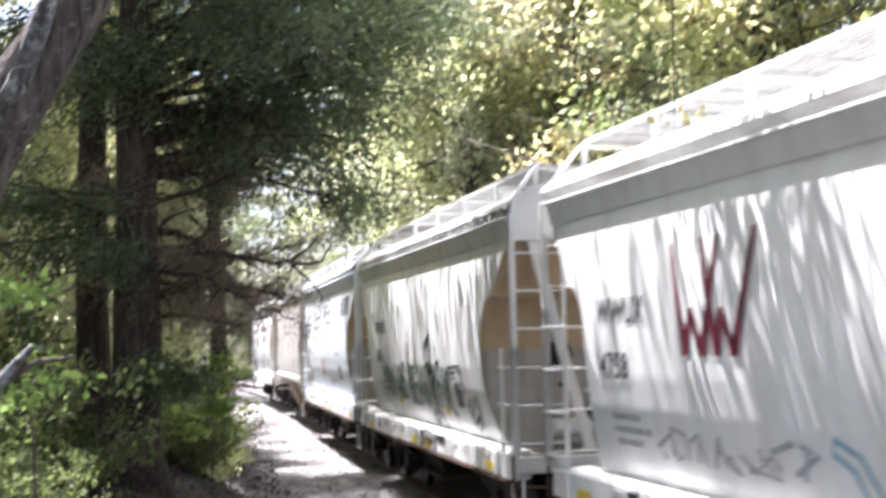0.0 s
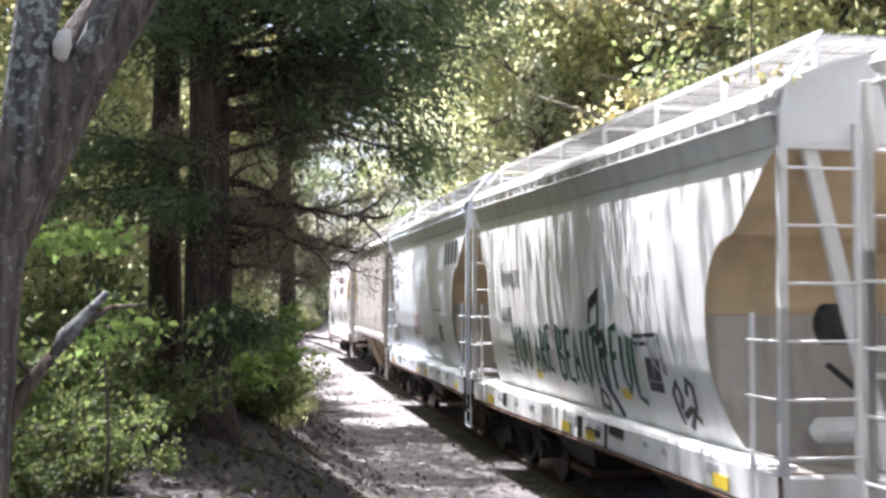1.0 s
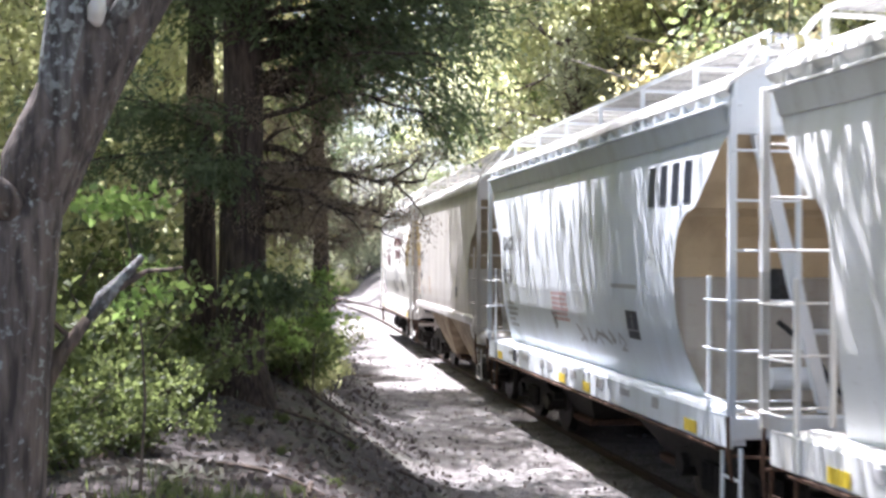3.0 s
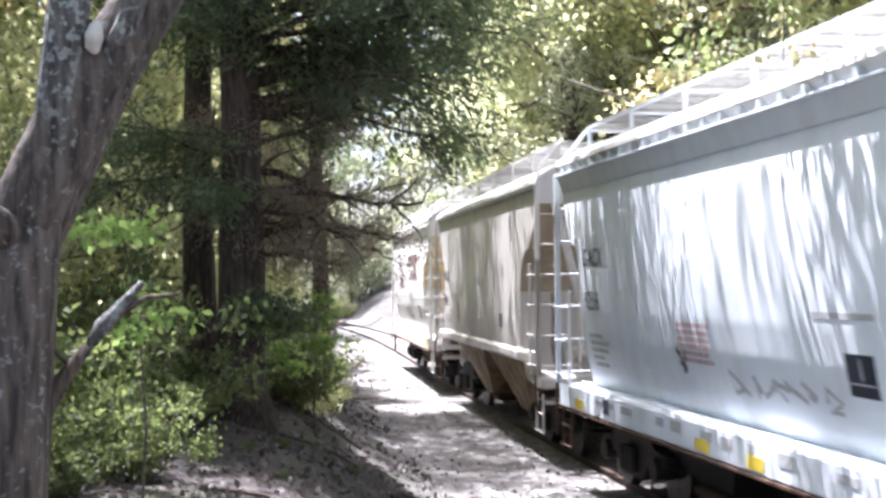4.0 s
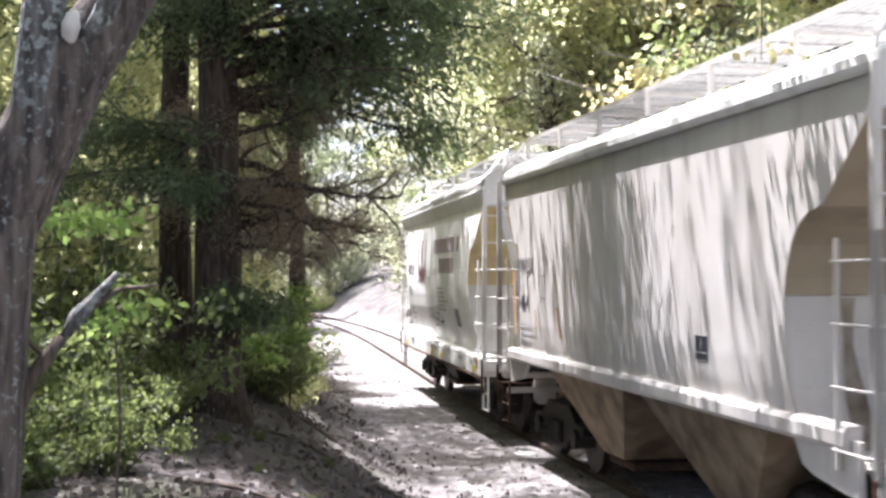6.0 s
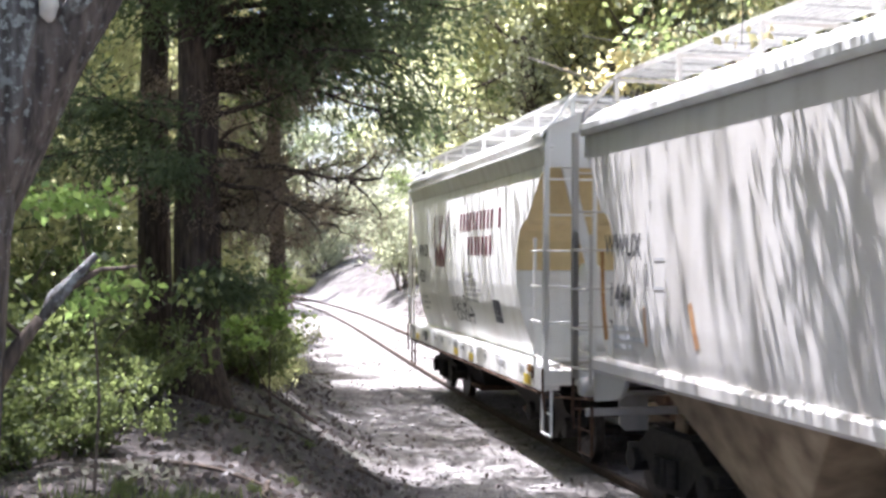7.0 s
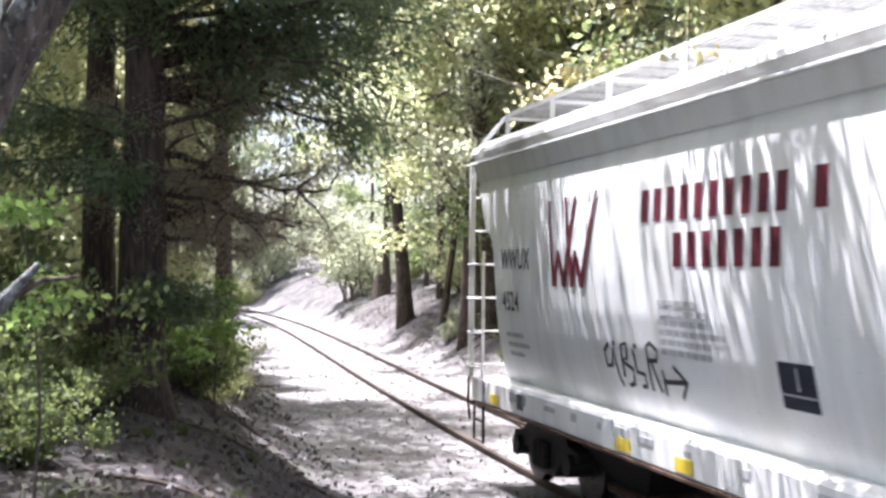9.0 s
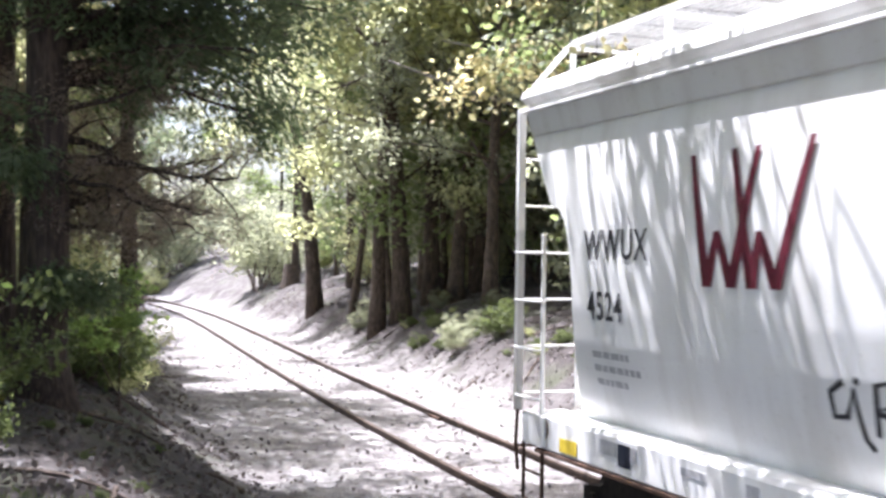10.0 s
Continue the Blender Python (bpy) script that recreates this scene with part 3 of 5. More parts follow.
            lever = Shape().tube([(side * 1.6, end * (HALF + 0.02), 1.3), (side * 1.6, end * (HALF + 0.05), 0.95), (side * 1.57, end * (HALF + 0.06), 0.72)], 0.018, 6)
            lever.tube([(side * 1.57, end * (HALF + 0.06), 0.95), (side * 0.9, end * (HALF + 0.1), 0.9), (side * 0.3, end * (HALF + 0.2), 0.95)], 0.015, 6)
            part("uncoupling_lever", lever, M["rust"], car, "rusty bent uncoupling lever")
            # grab rail that climbs over the roof's edge
            g = Shape().tube([(side * 1.54, end * (HALF - 0.03), 4.12), (side * 1.5, end * (HALF - 0.05), 4.35), (side * 1.2, end * (HALF - 0.12), 4.72), (side * 1.1, end * (HALF - 0.2), 4.80)], 0.028, 7)
            part("roof_grab", g, mat, car)
    if flat:
        st = Shape()
        zs = np.linspace(1.32, 2.5, 7)
        for z in zs:
            yy, w = -(HALF - inset(z) + 0.004), 0.07 + 0.03 * math.sin(z * 5)
            st.v += [(-0.95 - w, yy, z), (-0.95 + w, yy, z)]
        st.f += [(2 * i, 2 * i + 1, 2 * i + 3, 2 * i + 2) for i in range(6)]
        part("grime_streak", st, M["grime"], car, "dark brown grime streak down the end sheet")
    # brake equipment on the near end
    y = -(HALF - 0.75)
    dark = M["hose"] if ribs else mat
    part("air_reservoir", Shape().tube([(-0.9, y, 1.55), (-0.84, y, 1.55), (-0.36, y, 1.55), (-0.3, y, 1.55)], [0.05, 0.11, 0.11, 0.05], 16), mat, car, "round air reservoir")
    part("brake_wheel", Shape().tube([(0.72 + 0.27 * math.cos(a), -(HALF - 0.3), 2.5 + 0.27 * math.sin(a)) for a in np.linspace(0, 6.2832, 21)], 0.02, 6)
         .tube([(0.45, -(HALF - 0.3), 2.5), (0.99, -(HALF - 0.3), 2.5)], 0.014, 6).tube([(0.72, -(HALF - 0.3), 2.23), (0.72, -(HALF - 0.3), 2.77)], 0.014, 6), M["grate"], car)
    pipe = Shape().tube([(-0.7, y + 0.1, 2.1), (-0.5, y - 0.02, 1.9), (-0.3, y + 0.04, 1.7), (-0.2, y, 1.5), (0.0, y, 1.33)], 0.028, 7)
    part("brake_pipe", pipe, M["hose"], car)
    part("brake_cylinder", Shape().tube([(-0.95, y - 0.2, 2.45), (-0.90, y - 0.2, 2.45), (-0.70, y - 0.2, 2.45), (-0.64, y - 0.2, 2.45)], [0.09, 0.17, 0.17, 0.09], 16), dark, car)
    part("slack_adjuster", Shape().tube([(-0.4, y, 2.0), (0.3, y, 2.0)], 0.03, 8), mat, car)
    # valves and rods of the brake gear, brown with dust
    if not port:
        gear = Shape().box(0.10, 0.52, y - 0.14, y + 0.12, 1.62, 1.98, 0.03).box(0.16, 0.44, y - 0.22, y - 0.145, 1.70, 1.90, 0.02)
        gear.tube([(0.31, y - 0.06, 1.975), (0.31, y - 0.06, 2.16)], 0.05, 8)
        part("control_valve", gear, M["rust"], car, "dusty brown brake control valve")
        part("valve_bracket", Shape().box(0.02, 1.15, y + 0.0, y + 0.04, 1.50, 1.60, 0.01).box(0.06, 0.12, y, y + 0.04, 1.3, 1.5).box(1.0, 1.06, y, y + 0.04, 1.3, 1.5), M["rust"], car)
        part("supply_reservoir", Shape().tube([(0.58, y, 1.76), (0.63, y, 1.76), (1.16, y, 1.76), (1.21, y, 1.76)], [0.08, 0.17, 0.17, 0.08], 16), M["grime"], car, "grimy brown air tank", True)
        part("brake_rod", Shape().tube([(0.72, -(HALF - 0.34), 2.45), (0.72, y + 0.02, 1.95), (0.5, y, 1.4), (0.3, y + 0.2, 1.28)], 0.02, 6), M["rust"], car)
    if port:
        for k, (u, z, w, h) in enumerate(((4.62, 1.2, 0.10, 0.10), (4.45, 1.24, 0.16, 0.06), (4.72, 1.08, 0.05, 0.12), (4.3, 1.1, 0.08, 0.05), (-4.75, 1.15, 0.10, 0.14))):
            rnd = random.Random(k)
            ring = [(-u + w * rnd.uniform(0.6, 1.2) * math.cos(b), z + h * rnd.uniform(0.6, 1.2) * math.sin(b)) for b in np.linspace(0, 5.7, 10)]
            part("rust_patch", Shape().prism(ring, "x", -1.5572, -1.551), M["dust"] if k % 2 else M["rust"], car, "flaking rust on the side sill")
        yy = -(HALF - inset(1.93))
        part("access_port", Shape().tube([(0.22, yy - 0.03, 1.93), (0.22, yy + 0.03, 1.93)], 0.24, 24), M["hose"], car, "black round port in the end sheet")
    # roof
    part("roof", roof_shell(flat), M["roof"], car, smooth=False)
    part("hatch_trough", Shape().box(-0.42, 0.42, -HALF + 0.7, HALF - 0.7, 4.55, 4.70, 0.03), M["roof"], car, "long white roof hatch")
    for i in range(9):
        yy = -HALF + 1.0 + i * (2 * HALF - 2.0) / 8
        part("hatch_clamp", Shape().box(-0.47, 0.47, yy - 0.035, yy + 0.035, 4.70, 4.745, 0.01), M["roof"], car)
    for side in (-1, 1):
        running_board(car, mat, side)
        if not flat:
            part("eave_ledge", Shape().box(min(side * 1.44, side * 1.628), max(side * 1.44, side * 1.628), -HALF + 0.02, HALF - 0.02, 4.085, 4.12, 0.008), mat, car)
            part("eave_fascia", Shape().prism([(side * 1.44, 3.87), (side * 1.532, 3.87), (side * 1.542, 3.88), (side * 1.606, 4.083), (side * 1.44, 4.083)], "y", -HALF + 0.1, HALF - 0.1), mat, car)
            part("roof_cornice", Shape().prism([(side * 1.44, 4.121), (side * 1.53, 4.121), (side * 1.57, 4.205), (side * 1.44, 4.205)], "y", -HALF + 0.05, HALF - 0.05), mat, car)
        if ribs:
            for i in range(26):
                yy = -HALF + 0.3 + i * (2 * HALF - 0.6) / 25
                part("eave_rib", Shape().box(side * 1.57 - 0.045, side * 1.57 + 0.045, yy - 0.04, yy + 0.04, 4.121, 4.21, 0.01), mat, car)
    # side sills
    for side in (-1, 1):
        if flat:
            for end in (-1, 1):
                bp = Shape().prism([(end * (HALF - 0.35), 1.5), (end * (HALF - 1.35), 1.5), (end * (HALF - 1.15), 1.22), (end * (HALF - 0.95), 1.16), (end * (HALF - 0.35), 1.08)], "x", side * 1.44, side * 1.49)
                part("bolster_plate", bp, mat, car)
            sill = Shape().prism([(side * 1.40, 1.42), (side * 1.53, 1.42), (side * 1.56, 1.46), (side * 1.56, 1.56), (side * 1.53, 1.60), (side * 1.40, 1.60)], "y", -HALF + 0.45, HALF - 0.45)
        else:
            sill = Shape().prism([(side * 1.28, 0.98), (side * 1.53, 0.98), (side * 1.55, 1.0), (side * 1.55, 1.27), (side * 1.52, 1.31), (side * 1.28, 1.33)], "y", -HALF + 0.3, HALF - 0.3)
        part("side_sill", sill, mat, car)
        if not flat:
            part("sill_flange", Shape().box(min(side * 1.40, side * 1.575), max(side * 1.40, side * 1.575), -HALF + 0.3, HALF - 0.3, 0.945, 0.979, 0.006), M["rust"], car, "dark rusty flange below the side sill")
    part("centre_sill", Shape().box(-0.3, 0.3, -HALF + 0.2, HALF - 0.2, 0.78, 1.12), M["steel"], car)
    # discharge hoppers under the body
    for yy in ((-1.9, 1.9) if not flat else (-1.75, 1.75)):
        hp = Shape()
        w0, w1, zt, zb = (1.45, 0.95, 1.58, 0.40) if flat else (1.3, 0.75, 1.29, 0.34)
        k = len(hp.v)
        hp.v += [(-w0, yy - 1.7, zt), (w0, yy - 1.7, zt), (w0, yy + 1.7, zt), (-w0, yy + 1.7, zt),
                 (-w1, yy - 0.38, zb), (w1, yy - 0.38, zb), (w1, yy + 0.38, zb), (-w1, yy + 0.38, zb)]
        hp.f += [(0, 1, 5, 4), (1, 2, 6, 5), (2, 3, 7, 6), (3, 0, 4, 7), (4, 5, 6, 7), (3, 2, 1, 0)]
        # curved cars: near-black colour here stands in for the shade underneath
        part("discharge_hopper", hp, M["chute"] if flat else M["steel"], car, "rusty tan discharge chute" if flat else "")
        part("outlet_gate", Shape().box(-0.85, 0.85, yy - 0.45, yy + 0.45, 0.26, 0.36, 0.02), M["rust"], car)
    for yy in (-HALF + 1.45, HALF - 1.45):
        truck(car, yy)
    return car


def sill_marks(car, flat, seed):
    """Reflectors and unreadable stencils along the near side sill."""
    rnd = random.Random(seed)
    for a in (-4.3, -0.45, 0.75, 4.2):
        a += rnd.uniform(-0.15, 0.15)
        x = -1.556
        part("reflector", Shape().box(x - 0.004, x + 0.002, -a - 0.16, -a + 0.16, 1.02, 1.14), M["yellow"], car, "yellow reflective strip")
    a = -3.7
    while a < 4.0:
        w = rnd.uniform(0.08, 0.34)
        h = rnd.uniform(0.05, 0.12)
        part("sill_stencil", Shape().box(-1.557, -1.551, -a - w, -a, 1.18 - h / 2, 1.18 + h / 2), M["fade"], car, "faded unreadable stencil")
        a += w + rnd.uniform(0.1, 0.9)
    part("sill_plate", Shape().box(-1.558, -1.551, 3.2, 3.4, 1.06, 1.24), M["navy"], car)


def decal(car, a, z, w, h, flat):
    d = patch("routing_decal", car, [((a, z), (a + w, z), (a + w, z + h), (a, z + h))], M["navy"], flat, None, "dark printed decal with pale bars")
    patch("pale_bar", car, [((a, z + h * 0.28), (a + w, z + h * 0.28), (a + w, z + h * 0.33), (a, z + h * 0.33)),
                            ((a + w * 0.5, z + h * 0.4), (a + w * 0.56, z + h * 0.4), (a + w * 0.56, z + h * 0.9), (a + w * 0.5, z + h * 0.9))], M["fade"], flat, d, "", 0.010)


def scrawl(name, car, a, z, w, h, mat, seed, flat, n=6, thick=0.06, label="black sprayed scrawl"):
    """Loops of a spray can that spell nothing."""
    rnd = random.Random(seed)
    for i in range(n):
        x = a + w * (i + 0.1) / n
        pts = [(x + rnd.uniform(-0.3, 1.1) * w / n, z + rnd.uniform(0, 1) * h) for _ in range(5)]
        patch(name, car, stroke(pts, thick), mat, flat, None, label, 0.006 + 0.001 * i)


# hand-sprayed letters: strokes in a unit box
LETTERS = {
    "Y": (((0.0, 1.0), (0.42, 0.52)), ((0.95, 1.02), (0.42, 0.5), (0.36, 0.0))),
    "O": (((0.5, 1.0), (0.1, 0.72), (0.08, 0.25), (0.45, 0.0), (0.85, 0.22), (0.88, 0.72), (0.5, 1.0)),),
    "U": (((0.06, 1.0), (0.06, 0.3), (0.4, 0.0), (0.8, 0.22), (0.84, 1.0)),),
    "A": (((0.0, 0.0), (0.4, 1.0), (0.86, 0.0)), ((0.12, 0.36), (0.78, 0.4))),
    "R": (((0.1, 0.0), (0.06, 1.0), (0.7, 0.86), (0.66, 0.56), (0.12, 0.48), (0.9, 0.0)),),
    "E": (((0.85, 1.0), (0.1, 0.96), (0.1, 0.03), (0.9, 0.0)), ((0.1, 0.5), (0.7, 0.54))),
    "B": (((0.1, 0.0), (0.06, 1.0), (0.66, 0.86), (0.62, 0.58), (0.12, 0.5), (0.84, 0.36), (0.76, 0.06), (0.1, 0.0)),),
    "T": (((0.0, 0.95), (1.0, 1.05)), ((0.5, 1.0), (0.46, 0.0))),
    "I": (((0.5, 1.0), (0.42, 0.0)),),
    "F": (((0.88, 1.04), (0.12, 0.98), (0.1, 0.0)), ((0.1, 0.52), (0.7, 0.58))),
    "L": (((0.12, 1.0), (0.1, 0.04), (0.86, -0.02)),),
}


def sprayed_words(car, text, a, z, pitch, height, thick):
    """Green words sprayed freehand, each letter a little off the line."""
    rnd = random.Random(text)
    for i, ch in enumerate(text):
        dx, dz, k = rnd.uniform(-0.02, 0.02), rnd.uniform(-0.04, 0.04), rnd.uniform(0.9, 1.08)
        q = []
        for run in LETTERS[ch]:
            pts = [(a + pitch * (i + 0.80 * p) + dx + 0.05 * r, z + dz + height * k * r) for p, r in run]
            q += stroke(pts, thick)
        patch("graffiti", car, q, M["green"], False, None, "green sprayed letter", 0.007 + 0.0012 * (i % 3))


CARS = []                                     # (car, place of its middle along the line at 5 s)


def build_train():
    c = hopper_car("white curved-side hopper car with maroon emblem and dappled light", "white")
    CARS.append((c, -17.6))
    writing("reporting_mark", c, "WWUX", -3.9, 2.79, 0.24, M["black"], False)
    writing("car_number", c, "4758", -3.86, 2.28, 0.24, M["black"], False)
    emblem(c, False, -0.03)
    for q in bars(-3.75, 1.95, 3, 0.06, 0.06, (0.6, 0.75, 0.5)):
        for w in words(q, int(1000 * q[0][1])):
            patch("stencil_word", c, [w], M["fade"], False, None, "faded unreadable stencil word")
    scrawl("graffiti", c, -2.9, 1.55, 2.4, 0.35, M["fade"], 4, False, 9, 0.05, "faded grey scrawl")
    patch("graffiti", c, stroke([(0.2, 1.45), (0.0, 1.85), (-0.25, 1.95), (-0.3, 1.85), (-0.1, 1.75), (0.0, 1.42), (0.2, 1.42)], 0.05), M["teal"], False, None, "pale blue sprayed outline letters")
    patch("graffiti", c, stroke([(0.5, 1.45), (0.32, 1.9), (0.6, 1.95), (0.75, 1.6), (0.5, 1.45)], 0.05), M["teal"], False, None, "pale blue sprayed outline letters")
    decal(c, 2.25, 1.74, 0.45, 0.3, False)
    sill_marks(c, False, 1)

    c = hopper_car("white hopper car with green spray-painted words, ribbed eaves", "offwhite", ribs=True)
    CARS.append((c, -6.0))
    writing("reporting_mark", c, "WWUX", -3.42, 2.81, 0.24, M["black"], False)
    writing("car_number", c, "6606", -3.40, 2.30, 0.22, M["black"], False)
    for q in bars(-3.3, 1.95, 4, 0.06, 0.05, (0.5, 0.7, 0.4)):
        for w in words(q, int(1000 * q[0][1])):
            patch("stencil_word", c, [w], M["fade"], False, None, "faded unreadable stencil word")
    sprayed_words(c, "YOU", -2.92, 1.66, 0.31, 0.58, 0.085)
    sprayed_words(c, "ARE", -1.86, 1.68, 0.30, 0.56, 0.085)
    sprayed_words(c, "BEAUTIFUL", -0.80, 1.62, 0.335, 0.66, 0.095)
    for run, w in (([(0.60, 2.36), (0.62, 2.62), (0.94, 2.76), (0.90, 2.40), (0.86, 2.12)], 0.07), ([(0.62, 2.58), (0.92, 2.70)], 0.14), ([(0.76, 2.16), (1.06, 2.26), (1.1, 2.06), (0.84, 2.02)], 0.13),
                   ([(0.9, 2.1), (0.84, 1.85), (0.90, 1.66), (1.06, 1.52), (1.16, 1.34)], 0.11), ([(0.50, 1.36), (0.64, 1.62), (0.82, 1.52), (0.76, 1.38), (0.6, 1.42)], 0.09)):
        patch("graffiti", c, stroke(run, w), M["spray"], False, None, "black sprayed music-note scrawl")
    for run in ([(1.95, 2.26), (2.66, 2.30), (2.72, 1.98), (2.78, 1.9)], [(1.9, 2.18), (2.4, 2.2)]):
        patch("graffiti", c, stroke(run, 0.045), M["spray"], False, None, "thin black sprayed line")
    for run in ([(2.92, 1.44), (2.84, 1.74), (2.96, 1.86), (3.04, 1.7), (2.96, 1.6)], [(3.16, 1.74), (3.22, 1.9), (3.34, 1.84), (3.32, 1.64), (3.18, 1.52)], [(2.98, 1.52), (3.2, 1.62), (3.36, 1.5)], [(3.06, 1.42), (3.2, 1.52)]):
        patch("graffiti", c, stroke(run, 0.075), M["spray"], False, None, "black sprayed scrawl")
    scrawl("graffiti", c, 1.7, 1.92, 1.2, 0.45, M["fade"], 12, False, 4, 0.04, "faded grey scrawl")
    decal(c, 2.25, 1.72, 0.38, 0.34, False)
    sill_marks(c, False, 2)
    for y0, y1, z0, z1 in ((-0.15, -0.3, 0.95, 1.2), (-0.45, -0.95, 1.02, 1.1), (-1.1, -1.18, 0.94, 1.2), (-1.25, -1.7, 1.1, 1.2)):
        part("graffiti", Shape().box(-1.560, -1.552, y0, y1, z0 + 0.06, z1 + 0.06), M["spray"], c, "black sprayed scrawl")
    for a in (-2.0, 1.35):
        patch("reflector", c, [((a, 1.56), (a + 0.28, 1.56), (a + 0.28, 1.68), (a, 1.68))], M["yellow"], False, None, "yellow reflective strip")

    c = hopper_car("cool white hopper car with black lettering, ribbed eaves", "bluewhite", ribs=True)
    CARS.append((c, 5.1))
    writing("reporting_mark", c, "GACX", -4.06, 2.86, 0.22, M["black"], False)
    writing("car_number", c, "9256", -4.04, 2.32, 0.23, M["black"], False)
    letter_blocks("company_name", c, 3.05, 3.26, 0.42, 4, 0.34, M["navy"], False, "dark company name as plain blocks")
    for q in bars(-3.98, 2.02, 5, 0.05, 0.04, (0.5, 0.7, 0.6, 0.4)):
        for w in words(q, int(1000 * q[0][1])):
            patch("stencil_word", c, [w], M["fade"], False, None, "faded unreadable stencil word")
    for q in bars(-1.05, 2.25, 6, 0.045, 0.025, (0.8, 0.75, 0.8)):
        for w in words(q, int(1000 * q[0][1])):
            patch("stencil_word", c, [w], M["red"], False, None, "faded unreadable stencil word")
    patch("white_bar", c, bars(1.75, 2.42, 1, 0.05, 0.3, (0.9, 0.4)), M["fade"], False, None, "faded unreadable stencil")
    scrawl("graffiti", c, -1.15, 1.72, 0.22, 0.36, M["spray"], 21, False, 2, 0.04)
    scrawl("graffiti", c, 0.1, 1.6, 1.9, 0.24, M["fade"], 22, False, 7, 0.05, "faded grey scrawl")
    decal(c, 2.19, 1.8, 0.40, 0.32, False)
    sill_marks(c, False, 3)

    c = hopper_car("grey-beige straight-side hopper car with open underframe", "grey", flat=True)
    CARS.append((c, 16.75))
    writing("reporting_mark", c, "WWUX", -4.47, 2.71, 0.23, M["black"], True)
    writing("car_number", c, "1464", -4.33, 2.18, 0.24, M["black"], True)
    for q in bars(-4.2, 1.98, 3, 0.05, 0.05, (0.6, 0.8, 0.5)):
        for w in words(q, int(1000 * q[0][1])):
            patch("stencil_word", c, [w], M["fade"], True, None, "faded unreadable stencil word")
    for run, w in (([(-4.56, 2.76), (-4.52, 2.3), (-4.42, 1.8)], 0.12), ([(-2.36, 2.27), (-2.2, 1.86)], 0.09), ([(-3.4, 2.2), (-3.34, 1.8)], 0.05)):
        patch("rust_streak", c, stroke(run, w), M["dust"], True, None, "orange rust streak")
    decal(c, 2.08, 1.90, 0.28, 0.22, True)
    patch("stencil_box", c, bars(-3.18, 2.69, 2, 0.025, 0.26, (0.25,)), M["fade"], True)

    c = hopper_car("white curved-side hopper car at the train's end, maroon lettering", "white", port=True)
    CARS.append((c, 28.37))
    writing("reporting_mark", c, "WWUX", -3.96, 2.72, 0.24, M["black"], False)
    writing("car_number", c, "4524", -3.92, 2.22, 0.23, M["black"], False)
    emblem(c, False)
    letter_blocks("company_name", c, 0.02, 3.14, 0.29, 10, 0.25, M["maroon"], False, "maroon company name as plain blocks")
    letter_blocks("company_name", c, 2.75, 3.14, 0.29, 1, 0.28, M["maroon"], False, "maroon company name as plain blocks")
    letter_blocks("company_name", c, 0.66, 2.74, 0.29, 7, 0.255, M["maroon"], False, "maroon company name as plain blocks")
    for q in bars(-3.92, 1.95, 3, 0.055, 0.06, (0.6, 0.75, 0.5)):
        for w in words(q, int(1000 * q[0][1])):
            patch("stencil_word", c, [w], M["fade"], False, None, "faded unreadable stencil word")
    for q in bars(0.35, 2.45, 6, 0.05, 0.035, (0.7, 0.9, 0.9, 1.15, 0.9, 0.9)):
        for w in words(q, int(1000 * q[0][1])):
            patch("stencil_word", c, [w], M["fade"], False, None, "faded unreadable stencil word")
    for run in ([(-0.80, 2.02), (-0.93, 1.92), (-0.92, 1.72), (-0.80, 1.74), (-0.72, 1.98), (-0.68, 1.58), (-0.62, 1.5)], [(-0.70, 2.05), (-0.66, 2.02)], [(-0.56, 1.62), (-0.52, 2.02), (-0.40, 2.06), (-0.42, 1.86), (-0.54, 1.82), (-0.32, 1.74), (-0.36, 1.56), (-0.50, 1.52)],
                [(-0.26, 2.0), (-0.24, 1.72), (-0.08, 1.70), (-0.10, 1.56), (-0.20, 1.54)], [(-0.22, 2.05), (-0.17, 2.02)], [(0.02, 1.52), (0.04, 2.04), (0.12, 2.1), (0.26, 2.02), (0.22, 1.90), (0.02, 1.88)], [(0.10, 1.88), (0.20, 1.52)],
                [(0.28, 1.50), (0.30, 1.80)], [(0.28, 1.66), (0.72, 1.70)], [(0.52, 1.86), (0.74, 1.70), (0.58, 1.50)]):
        patch("graffiti", c, stroke([(a, 2.06 + (z - 2.1) * 0.76) for a, z in run], 0.045), M["spray"], False, None, "black sprayed tag with an arrow")
    decal(c, 2.22, 1.72, 0.46, 0.34, False)
    sill_marks(c, False, 5)


def train_s(s5, t):
    d = t - 5.0
    return s5 - 4.762 * d + 0.0078 * d * d / 2


def car_pose(s):
    """A car whose two trucks stand on the line."""
    b = HALF - 1.45
    p, q = on_line(s - b), on_line(s + b)
    m = (p + q) / 2
    return pose(m.x, m.y, 0.0, 0, 0, math.degrees(math.atan2(-(q.x - p.x), q.y - p.y)))


def motions():
    for car, s5 in CARS:
        walk(car, [(i * 0.5, car_pose(train_s(s5, i * 0.5))) for i in range(21)])
    for w, y in ROLLING:
        rows = []
        for i in range(101):
            t = i * 0.1
            rows.append((t, pose(0, y, 0.418, math.degrees((train_s(0, t) - train_s(0, 0)) / -0.418) * -1, 0, 0)))
        walk(w, rows)


